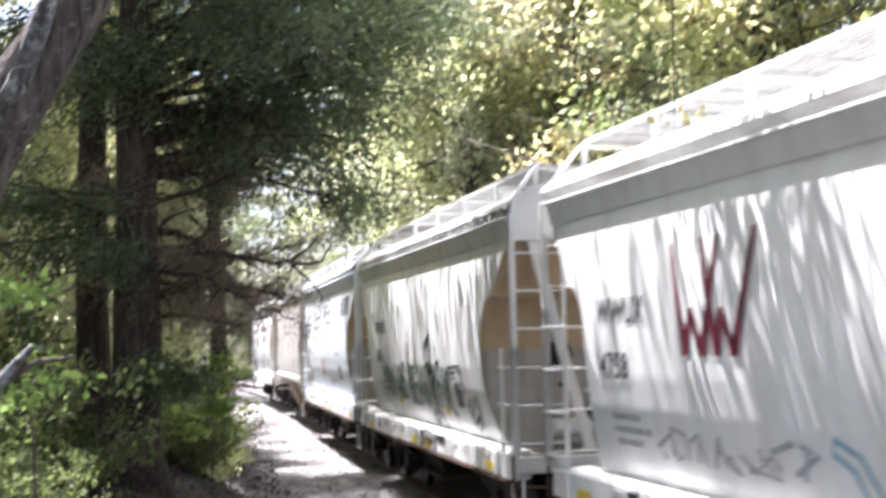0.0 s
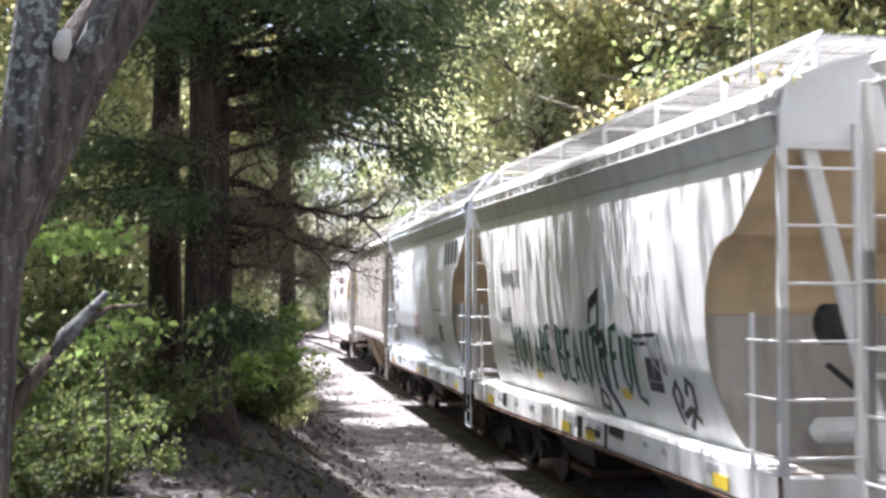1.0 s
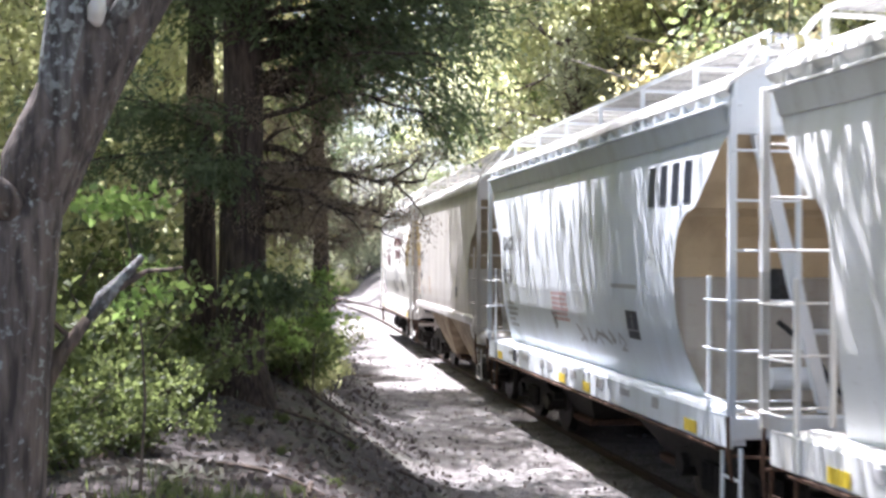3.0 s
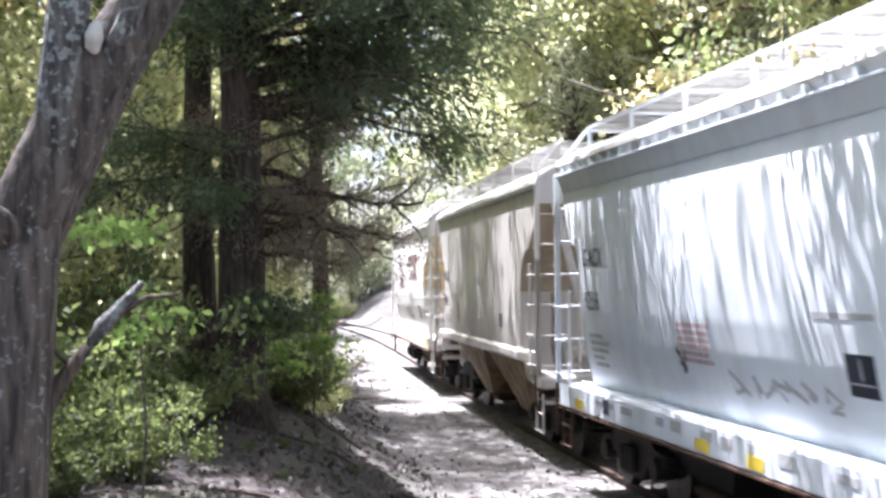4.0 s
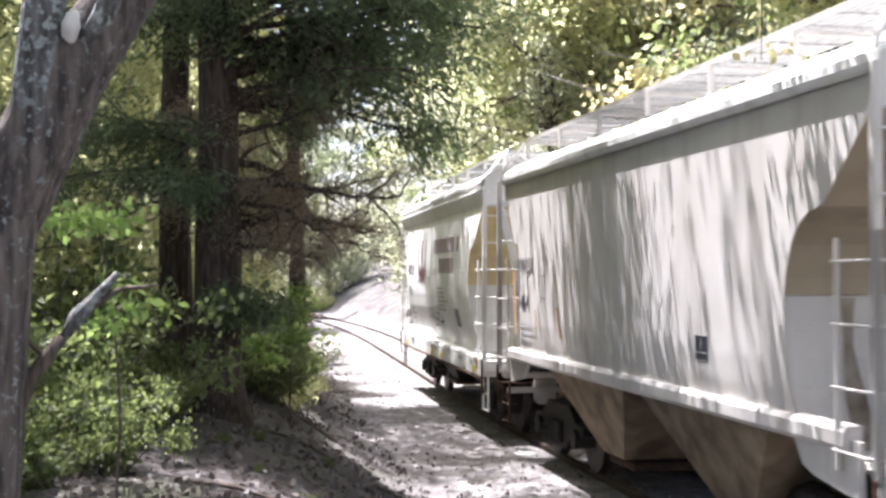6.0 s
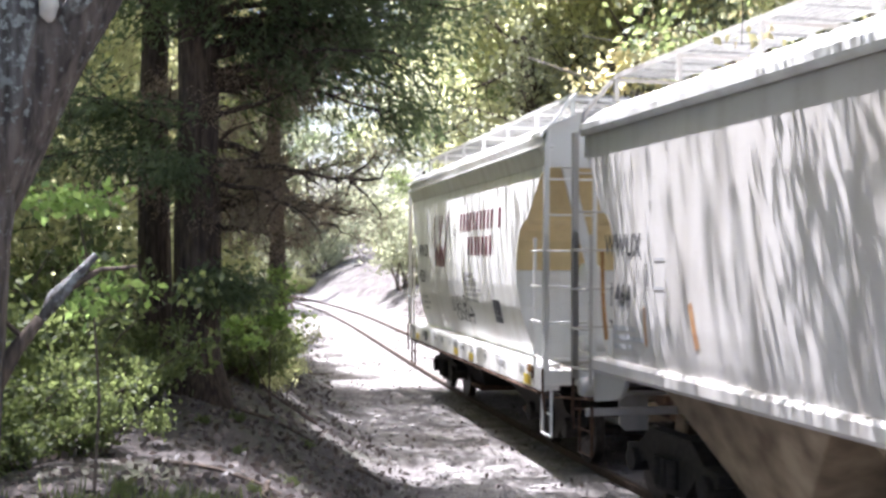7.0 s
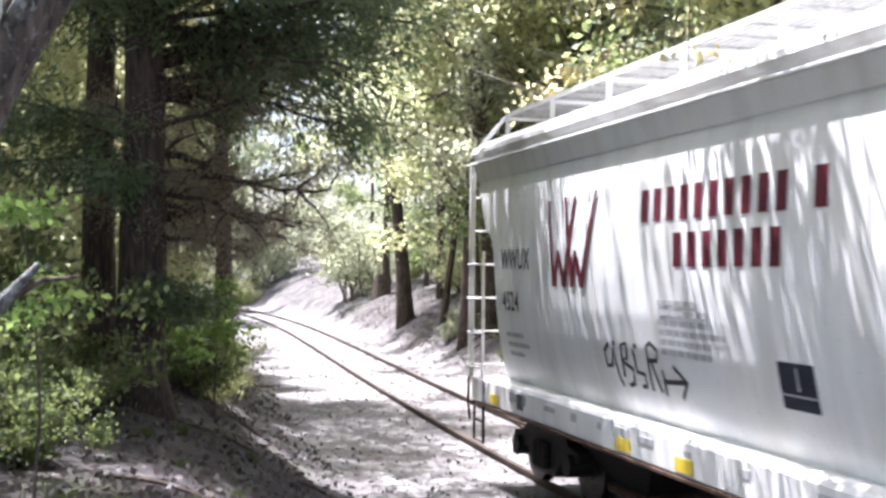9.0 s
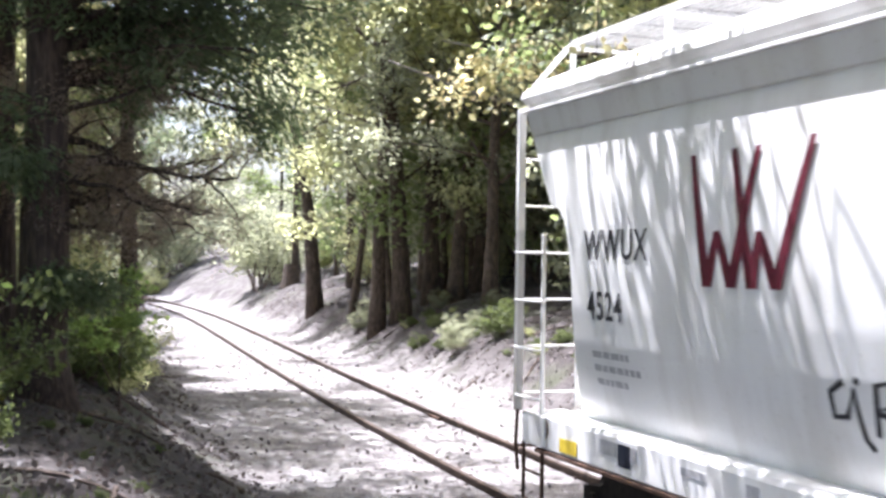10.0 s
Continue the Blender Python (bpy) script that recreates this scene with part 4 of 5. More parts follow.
# ---------------------------------------------------------------- ground and rails
def build_ground():
    def lines(lo, hi, fine, a, b):
        out = list(np.arange(a, b + 1e-6, fine))
        d = fine
        while out[-1] < hi:
            d *= 1.25
            out.append(out[-1] + d)
        d = fine
        while out[0] > lo:
            d *= 1.25
            out.insert(0, out[0] - d)
        return out
    xs, ys = lines(-700, 700, 0.3, -9, 21), lines(-500, 900, 0.4, -4, 75)
    s = Shape()
    mask = []
    for y in ys:
        for x in xs:
            s.v.append((x, y, ground_z(x, y)))
            _, v = to_line(x, y)
            edge = 0.5 * noise.noise((x * 0.5, y * 0.5, 9))
            mask.append(max(step(-2.6, -4.4, v + edge), step(1.9, 3.2, v + edge)) * (1.0 - 0.25 * step(38, 60, y)))
    n = len(xs)
    for i in range(len(ys) - 1):
        for j in range(n - 1):
            a = i * n + j
            s.f.append((a, a + 1, a + n + 1, a + n))
    me = bpy.data.meshes.new("ground")
    me.from_pydata(s.v, [], s.f)
    me.polygons.foreach_set("use_smooth", [True] * len(me.polygons))
    at = me.attributes.new("litter", "FLOAT", "POINT")
    at.data.foreach_set("value", mask)
    me.materials.append(M["ground"])
    tagged(new("ground", me), "pale gravel and leaf litter between two wooded banks", "ground", "", "structure")


def build_track():
    prof = ((-0.07, -0.16), (-0.07, -0.14), (-0.012, -0.12), (-0.010, -0.045), (-0.036, -0.035), (-0.037, -0.006), (-0.028, 0.0),
            (0.028, 0.0), (0.037, -0.006), (0.036, -0.035), (0.010, -0.045), (0.012, -0.12), (0.07, -0.14), (0.07, -0.16))
    for side in (-1, 1):
        s = Shape()
        ss = np.arange(-40, 110, 1.0)
        for d in ss:
            for o, z in prof:
                s.v.append(tuple(on_line(d, side * 0.755 + o, z)))
        n = len(prof)
        for i in range(len(ss) - 1):
            for j in range(n - 1):
                a = i * n + j
                s.f.append((a, a + 1, a + n + 1, a + n))
        r = tagged(new("rail", s.mesh("rail", M["rail"])), "rust-brown steel rail half sunk in leafy gravel", "rail", "rails of the track", "structure")
        for d in (19.0, 31.0, 43.0):
            b = Shape()
            a0, a1 = on_line(d, side * 0.715, -0.08), on_line(d + 0.7, side * 0.715, -0.08)
            b.tube([a0, a1], 0.03, 6)
            part("joint_bar", b, M["rust"], r)


def scatter(n, s0, s1, v0, v1, keep):
    out = []
    while len(out) < n:
        s = s0 + (s1 - s0) * random.random() ** 1.5
        v = random.uniform(v0, v1)
        if random.random() < keep(v):
            p = on_line(s, v)
            out.append((p.x, p.y, ground_z(p.x, p.y) + 0.006))
    return out


def build_litter():
    pts = scatter(52000, 5, 60, -9, 9, lambda v: 1.0 if v < -3.2 or v > 2.2 else 0.14)
    me = leaves_mesh("fallen_leaves", pts, 0.075, M["litter"], 0.7)
    tagged(new("fallen_leaves", me), "dry brown fallen leaves on the ground", "leaf litter", "", "stuff")
    s = Shape()
    for x, y, z in scatter(5000, 5, 45, -3.6, 2.6, lambda v: 1.0):
        r = random.uniform(0.012, 0.04)
        k = len(s.v)
        s.v += [(x + r * a * random.uniform(0.7, 1.2), y + r * b * random.uniform(0.7, 1.2), z + r * c * 0.7) for a, b, c in ((1, 0, 0), (0, 1, 0), (-1, 0, 0), (0, -1, 0), (0, 0, 1))]
        s.f += [(k, k + 1, k + 4), (k + 1, k + 2, k + 4), (k + 2, k + 3, k + 4), (k + 3, k, k + 4)]
    me = bpy.data.meshes.new("gravel")
    me.from_pydata(s.v, [], s.f)
    me.materials.append(M["stone"])
    tagged(new("gravel", me), "loose pale ballast stones beside the rails", "gravel", "", "stuff")
    # grass at the near edge of the bank
    random.seed(5)
    np.random.seed(5)
    blades = [(x, y, ground_z(x, y) - 0.01) for x, y in ((random.gauss(0.3, 0.6), random.gauss(6.7, 0.35)) for _ in range(1300))]
    me = leaves_mesh("grass", blades, 0.13, M["bush"], 0.09, -2.2)
    tagged(new("grass", me), "short green grass on the near bank", "grass", "", "stuff")
    # dead sticks on the banks
    for i in range(26):
        sd, v = random.uniform(7, 40), random.choice((random.uniform(-6.5, -3.4), random.uniform(2.3, 4.5)))
        p = on_line(sd, v)
        a, L = random.uniform(0, 6.28), random.uniform(0.4, 1.3)
        pts = []
        for k in range(5):
            q = Vector((p.x + math.cos(a) * L * k / 4 + random.uniform(-0.03, 0.03), p.y + math.sin(a) * L * k / 4, 0))
            pts.append((q.x, q.y, ground_z(q.x, q.y) + 0.02))
        st = new("fallen_stick", Shape().tube(pts, [0.022, 0.02, 0.018, 0.014, 0.008], 6).mesh("fallen_stick", M["twig"]))
        tagged(st, "dry brown stick lying in leaf litter", "stick", "sticks on the bank")


# ---------------------------------------------------------------- trees
def bent(p, d, length, n, wander, rise=0.0):
    """A wandering line from p in direction d."""
    p, d = Vector(p), Vector(d).normalized()
    pts = [p.copy()]
    for _ in range(n):
        d = (d + Vector((random.gauss(0, wander), random.gauss(0, wander), random.gauss(0, wander) + rise))).normalized()
        p = p + d * (length / n)
        pts.append(p.copy())
    return pts


def taper(r0, r1, n):
    return [r0 + (r1 - r0) * i / (n - 1) for i in range(n)]


def leafy(pts, n, spread):
    """Places round the outer part of a twig."""
    out = []
    for _ in range(n):
        t = random.uniform(0.25, 1.0) * (len(pts) - 1)
        i = min(int(t), len(pts) - 2)
        p = pts[i].lerp(pts[i + 1], t - i)
        out.append((p.x + random.gauss(0, spread), p.y + random.gauss(0, spread), p.z + random.gauss(0, spread * 0.7)))
    return out


def broadleaf(label, height, r, first, reach, leaf_mat, leaf_size, per_twig, limbs=14, lean=(0, 0), seed=1, bark_mat="bark", group="trees on the banks"):
    """A deciduous tree: tapered trunk, forking limbs, and leaves in loose clumps."""
    random.seed(seed)
    np.random.seed(seed)
    tree = new("tree")
    tagged(tree, label, "tree", group)
    n = 12
    trunk = []
    for i in range(n + 1):
        t = i / n
        trunk.append(Vector((lean[0] * height * t ** 1.3 + 0.25 * noise.noise((t * 2.5, seed, 0)) * t * 2, lean[1] * height * t ** 1.3 + 0.25 * noise.noise((seed, t * 2.5, 3)) * t * 2, -0.3 + (height + 0.3) * t)))
    rad = [r * (1.35 if i == 0 else 1.08 if i == 1 else 1.0 - 0.85 * (i / n) ** 1.2) for i in range(n + 1)]
    wood = Shape().tube(trunk, rad, 12, True, 0.18)
    places = []
    for k in range(limbs):
        t = first / height + (1 - first / height) * (k + random.random() * 0.8) / limbs
        i = min(int(t * n), n - 1)
        p = trunk[i].lerp(trunk[i + 1], t * n - i)
        a = k * 2.4 + random.uniform(-0.5, 0.5)
        L = reach * (1.0 - 0.55 * abs(t - 0.55)) * random.uniform(0.7, 1.15)
        limb = bent(p, (math.cos(a), math.sin(a), random.uniform(0.15, 0.7)), L, 6, 0.16, 0.02)
        lr = r * 0.34 * (1.15 - t)
        wood.tube(limb, taper(max(lr, 0.02), 0.012, 7), 6, False)
        for j in range(6):
            m = random.randint(2, 6)
            d = (limb[m] - limb[m - 1]).normalized() + Vector((random.gauss(0, 0.7), random.gauss(0, 0.7), random.gauss(0, 0.4)))
            tw = bent(limb[m], d, L * random.uniform(0.2, 0.42), 4, 0.2, -0.02)
            wood.tube(tw, taper(max(0.012, lr * 0.3), 0.005, 5), 4, False)
            places += leafy(tw, per_twig, 0.34)
    part("trunk", wood, M[bark_mat], tree, "", True)
    part("crown", leaves_mesh("crown", places, leaf_size, M[leaf_mat], 0.62, 0.25), None, tree)
    return tree


def evergreen(label, height, r, first, reach, seed, per_twig=190, size=0.095):
    """A slender cedar: straight trunk and feathery sprays from a given height."""
    random.seed(seed)
    np.random.seed(seed)
    tree = tagged(new("cedar_tree"), label, "tree", "cedars by the track")
    n = 14
    trunk = [Vector((0.10 * noise.noise((i * 0.4, seed, 0)), 0.10 * noise.noise((seed, i * 0.4, 3)), -0.3 + (height + 0.3) * i / n)) for i in range(n + 1)]
    rad = [r * (1.3 if i == 0 else 1.06 if i == 1 else 1.0 - 0.9 * (i / n) ** 1.3) for i in range(n + 1)]
    wood = Shape().tube(trunk, rad, 12, True, 0.22)
    live, along = [], []
    levels = int((height - first) / 0.34)
    for k in range(levels):
        z = first + (height - first) * k / levels
        t = (z - first) / (height - first)
        for q in range(4):
            a = k * 1.7 + q * 1.57 + random.uniform(-0.4, 0.4)
            if math.cos(a) < -0.2 and k >= 3:
                continue
            L = reach * (1.05 - 0.75 * t) * random.uniform(0.65, 1.15)
            bough(wood, live, along, (0, 0, z), a, L, 0.22, 0.035 + 0.02 * (1 - t), 13, per_twig, 0.16)
    part("trunk", wood, M["bark_red"], tree, "", True)
    part("crown", leaves_mesh("crown", live, size * 1.12, M["cedar"], 0.32, 0.3, along), None, tree)
    return tree


def bough(wood, live, along, p, a, length, rise, r, sprays, per_spray, spread=0.13):
    """A living cedar bough: an arched limb with flat drooping sprays along its outer two thirds."""
    limb = bent(p, (math.cos(a), math.sin(a), rise), length, 8, 0.10, -0.045)
    wood.tube(limb, taper(r, 0.008, 9), 7, False, 0.0)
    for j in range(sprays):
        m = random.randint(2, 8)
        base = limb[m - 1].lerp(limb[m], random.random())
        d = (limb[m] - limb[m - 1]).normalized() + Vector((random.gauss(0, 0.65), random.gauss(0, 0.65), random.gauss(-0.12, 0.22)))
        tw = bent(base, d, length * random.uniform(0.14, 0.32) + 0.15, 4, 0.2, -0.09)
        wood.tube(tw, taper(0.009, 0.003, 5), 4, False)
        pl = leafy(tw, per_spray, spread)
        way = tuple((tw[-1] - tw[0]).normalized())
        live.extend(pl)
        along.extend([way] * len(pl))


def dead_bough(wood, brown, p, a, length, rise, r, twigs, bend=-0.03, dry=26):
    """A bare dead limb that sags and forks into fine crooked twigs."""
    limb = bent(p, (math.cos(a), math.sin(a), rise), length, 8, 0.13, bend)
    wood.tube(limb, taper(r, 0.010, 9), 7, False, 0.2)
    for j in range(twigs):
        m = random.randint(1, 8)
        d = (limb[m] - limb[m - 1]).normalized() + Vector((random.gauss(0, 0.6), random.gauss(0, 0.6), random.gauss(0.0, 0.45)))
        tw = bent(limb[m], d, length * random.uniform(0.2, 0.45), 6, 0.3, -0.02)
        wood.tube(tw, taper(max(0.008, r * 0.4), 0.004, 7), 5, False)
        for q in range(3):
            k = random.randint(2, 6)
            sub_twig = bent(tw[k], (tw[k] - tw[k - 1]).normalized() + Vector((random.gauss(0, 0.8), random.gauss(0, 0.8), random.gauss(0, 0.6))), length * random.uniform(0.08, 0.2), 3, 0.3)
            wood.tube(sub_twig, taper(0.006, 0.003, 4), 4, False)
            brown += leafy(sub_twig, dry, 0.10)


def old_cedar():
    """The large cedar at the edge of the line: bare limbs at head height, heavy dark boughs above."""
    random.seed(11)
    np.random.seed(11)
    tree = tagged(new("cedar_tree"), "large dark cedar with bare dead limbs under heavy boughs", "tree", "cedars by the track")
    n, height = 16, 11.5
    trunk = [Vector((0.10 * noise.noise((i * 0.4, 11, 0)), 0.10 * noise.noise((11, i * 0.4, 3)), -0.3 + (height + 0.3) * i / n)) for i in range(n + 1)]
    rad = [0.27 * (1.45 if i == 0 else 1.08 if i == 1 else 1.0 - 0.9 * (i / n) ** 1.3) for i in range(n + 1)]
    wood = Shape().tube(trunk, rad, 16, True, 0.3)
    live, along, brown = [], [], []
    # dead limbs towards the line, heights 1.7 to 3.4 m above the foot
    for z, a, L, rise, r, tw in ((3.3, 0.1, 2.3, 0.16, 0.05, 7), (3.0, -0.35, 2.0, 0.05, 0.035, 7), (2.75, 0.35, 2.5, 0.02, 0.045, 8), (2.5, -0.15, 2.4, 0.05, 0.045, 9), (2.3, -0.6, 1.9, -0.05, 0.03, 7),
                                 (2.2, 0.7, 2.4, 0.02, 0.035, 8), (2.05, 0.15, 2.2, -0.08, 0.04, 8), (1.8, -0.3, 1.6, -0.1, 0.03, 6), (1.75, 0.9, 2.0, 0.0, 0.03, 6), (2.6, 1.3, 2.4, 0.05, 0.035, 7),
                                 (3.1, 2.4, 1.6, 0.1, 0.03, 6), (2.4, 2.9, 1.4, 0.0, 0.025, 5)):
        dead_bough(wood, brown, (0, 0, z), a, L * 0.70, rise + 0.06, r * 1.3, tw + 2, -0.03, 100)
    # heavy living boughs from 3.4 m up, longest towards the light of the line
    for k in range(44):
        z = 3.7 + 7.4 * (k / 43) ** 1.1
        a = k * 2.399 + random.uniform(-0.3, 0.3)
        t = (z - 3.4) / 8.0
        c = math.cos(a)
        L = (2.8 if c > 0 else 1.5) * (1.08 - 0.8 * t) * random.uniform(0.8, 1.15)
        # above 6 m, out of view, sprays are thickened to shade the boughs below
        bough(wood, live, along, (0, 0, z), a, L, 0.36, 0.04, 15 if z < 6 else 26, 62 if z < 6 else 90)
    for z, a, L in ((3.7, -0.1, 2.5), (3.95, 0.3, 2.8), (4.0, -0.8, 2.6), (4.2, 0.15, 3.0), (4.4, -0.35, 2.9), (4.7, 0.5, 3.2), (4.1, -1.3, 2.3), (4.55, 0.1, 3.5), (3.9, -0.05, 3.2), (4.1, 0.5, 3.2), (4.6, -0.3, 3.4), (4.25, 0.15, 3.6), (4.9, 0.2, 3.9), (5.0, -0.2, 3.5), (5.2, 0.35, 3.6)):
        bough(wood, live, along, (0, 0, z), a, L, 0.40, 0.045, 20, 74)
    for z, a, L in ((3.3, 0.1, 2.3), (3.35, -0.3, 2.5), (3.5, 0.35, 2.7), (3.65, -0.1, 2.8), (3.85, 0.2, 2.9), (3.7, 0.6, 3.0)):
        bough(wood, live, along, (0, 0, z), a, L, 0.36, 0.04, 15, 58)
    # low dark sprays before the trunks
    for z, a, L in ((2.9, -2.3, 1.7), (3.15, -2.75, 2.0), (2.5, -2.0, 1.2), (2.75, -2.6, 1.9), (1.35, -1.5, 0.7), (1.3, -0.7, 0.8)):
        bough(wood, live, along, (0, 0, z), a, L, 0.02, 0.025, 13, 70, 0.12)
    part("trunk", wood, M["bark_red"], tree, "", True)
    part("crown", leaves_mesh("crown", live, 0.105, M["cedar"], 0.32, 0.3, along), None, tree)
    part("dead_needles", leaves_mesh("dead_needles", brown, 0.06, M["brown"], 0.2, 0.4), None, tree, "brown dried needles on bare limbs")
    return tree


def shrub(label, height, width, leaf_mat, size, count, seed, stems=12):
    random.seed(seed)
    np.random.seed(seed)
    bush = new("shrub")
    tagged(bush, label, "shrub", "undergrowth on the banks")
    wood, places = Shape(), []
    for k in range(stems):
        a = random.uniform(0, 6.28)
        d = (math.cos(a) * width / height * random.uniform(0.1, 0.8), math.sin(a) * width / height * random.uniform(0.1, 0.8), 1)
        st = bent((random.gauss(0, 0.12), random.gauss(0, 0.12), -0.1), d, height * random.uniform(0.6, 1.1), 6, 0.16, -0.02)
        wood.tube(st, taper(0.016, 0.004, 7), 5, False)
        for j in range(4):
            m = random.randint(2, 6)
            tw = bent(st[m], (random.gauss(0, 1), random.gauss(0, 1), random.gauss(0.1, 0.4)), width * random.uniform(0.15, 0.35), 3, 0.25)
            wood.tube(tw, taper(0.006, 0.003, 4), 4, False)
            places += leafy(tw, count // (stems * 4), 0.09)
    part("stem", wood, M["twig"], bush)
    part("foliage", leaves_mesh("foliage", places, size, M[leaf_mat], 0.6, 0.1), None, bush)
    return bush


def put(proto, x, y, turn=0.0, scale=1.0, sink=0.0, used=set()):
    """Sets a tree on the ground: the first time itself, later a copy."""
    m = pose(x, y, ground_z(x, y) - sink, 0, 0, turn) @ Matrix.Scale(scale, 4)
    if proto.name in used:
        return copy_thing(proto, m)
    used.add(proto.name)
    proto.matrix_basis = m
    return proto


def put_line(proto, s, v, turn=0.0, scale=1.0):
    p = on_line(s, v)
    return put(proto, p.x, p.y, turn, scale)


def near_tree():
    """The forked, lichen-spotted tree beside the camera."""
    tree = tagged(new("forked_tree"), "leaning forked tree with grey lichen on dark bark", "tree")
    s = Shape()
    s.tube([(-0.62, 4.46, 0.9), (-0.58, 4.46, 1.6), (-0.54, 4.46, 2.3), (-0.50, 4.47, 2.75), (-0.42, 4.48, 3.02)], [0.22, 0.17, 0.155, 0.148, 0.09], 14, True, 0.25)
    s.tube([(-0.50, 4.47, 2.72), (-0.44, 4.48, 3.0), (-0.33, 4.49, 3.24), (-0.20, 4.49, 3.48), (-0.03, 4.50, 3.78), (0.16, 4.5, 4.12), (0.45, 4.5, 4.7), (0.7, 4.4, 5.6), (0.8, 4.2, 7.0)],
           [0.09, 0.145, 0.13, 0.12, 0.115, 0.11, 0.10, 0.08, 0.04], 14, True, 0.25)
    part("trunk", s, M["bark_lichen"], tree, "", True)
    s = Shape().tube([(-0.36, 4.47, 3.12), (-0.36, 4.46, 3.35), (-0.34, 4.44, 3.6), (-0.31, 4.42, 3.9), (-0.35, 4.4, 4.4), (-0.5, 4.3, 5.4), (-0.6, 4.2, 6.6)], [0.10, 0.095, 0.085, 0.08, 0.07, 0.055, 0.03], 12, True, 0.25)
    part("limb", s, M["lichen"], tree, "pale lichen-covered upright limb", True)
    s = Shape().tube([(-0.20, 4.41, 3.5), (-0.13, 4.38, 3.62), (-0.06, 4.36, 3.82), (0.02, 4.36, 4.1)], [0.03, 0.042, 0.04, 0.03], 10, True, 0.2)
    part("limb", s, M["lichen"], tree, "pale lichen-covered broken stub", True)
    s = Shape().tube([(-0.52, 4.4, 2.85), (-0.7, 4.3, 2.98), (-0.95, 4.2, 3.02), (-1.3, 4.1, 3.2)], [0.07, 0.055, 0.045, 0.03], 10, True, 0.2)
    part("limb", s, M["bark_lichen"], tree, "", True)
    s = Shape().tube([(-0.238, 4.40, 3.515), (-0.246, 4.378, 3.54), (-0.245, 4.368, 3.575), (-0.236, 4.372, 3.61), (-0.228, 4.39, 3.63)], [0.010, 0.022, 0.029, 0.021, 0.012], 10, True, 0.7)
    part("cut_knob", s, M["pale_wood"], tree, "whitish healed branch stub", True)
    # crown over the edge of the line: added above view to cast shade
    random.seed(61)
    np.random.seed(61)
    wood, places = Shape(), []
    for k in range(56):
        p = Vector((0.45, 4.5, 4.7)).lerp(Vector((0.8, 4.2, 7.0)), 0.25 + 0.75 * (k % 36) / 35)
        a = random.uniform(-0.5, 3.0) if k < 36 else random.uniform(0.75, 1.35)
        limb = bent(p, (math.cos(a), math.sin(a), 0.5), random.uniform(2.4, 6.4) if k < 36 else random.uniform(5.5, 8.0), 7, 0.10, 0.0)
        top = random.uniform(6.8, 9.2)
        limb = [q + Vector((0, 0, (top - limb[-1].z) * (i / 7) ** 0.7)) for i, q in enumerate(limb)]
        # limbs held to the sun's slope so their shade falls on the car sides
        limb = [Vector((min(q.x, 5.6 - 0.19 * q.z - 0.5 * random.random()), q.y, q.z)) for q in limb]
        wood.tube(limb, taper(0.035, 0.007, 8), 6, False)
        for j in range(8):
            m = random.randint(2, 7)
            tw = bent(limb[m], (random.gauss(0, 1), random.gauss(0, 1), random.gauss(0.15, 0.3)), random.uniform(0.4, 1.0), 4, 0.2)
            if tw[-1].x > (2.8 if tw[-1].y < 7.5 else 5.8 - 0.19 * tw[-1].z) or tw[-1].z < 5.2 + 0.28 * max(0, tw[-1].y - 8):
                continue
            wood.tube(tw, taper(0.010, 0.004, 5), 4, False)
            places += leafy(tw, 27 if k < 36 else 62, 0.2)
    part("branch_system", wood, M["bark"], tree)
    part("crown", leaves_mesh("crown", places, 0.12, M["leaf"], 0.6, 0.2), None, tree)
    d = tagged(new("dead_sapling"), "broken lichen-crusted dead sapling leaning over undergrowth", "dead branch")
    s = Shape().tube([(-0.55, 4.40, 1.1), (-0.47, 4.42, 1.8), (-0.43, 4.45, 2.16), (-0.36, 4.46, 2.33), (-0.27, 4.47, 2.45)], [0.046, 0.038, 0.030, 0.027, 0.027], 10, True, 0.6)
    part("stem", s, M["bark"], d, "", True)
    s = Shape().tube([(-0.275, 4.47, 2.44), (-0.22, 4.47, 2.52), (-0.15, 4.48, 2.60), (-0.075, 4.48, 2.68)], [0.026, 0.025, 0.020, 0.012], 12, True, 0.9)
    part("broken_top", s, M["lichen"], d, "pale lichen-covered broken top", True)
    s = Shape().tube([(-0.20, 4.475, 2.535), (-0.13, 4.48, 2.585), (-0.06, 4.49, 2.625), (0.02, 4.5, 2.63), (0.07, 4.5, 2.64)], [0.014, 0.013, 0.010, 0.007, 0.004], 7, True, 0.5)
    part("twig", s, M["bark"], d)
    s = Shape().tube([(-0.33, 4.46, 2.38), (-0.42, 4.44, 2.47), (-0.5, 4.42, 2.52)], [0.012, 0.009, 0.005], 6)
    part("twig", s, M["bark"], d)


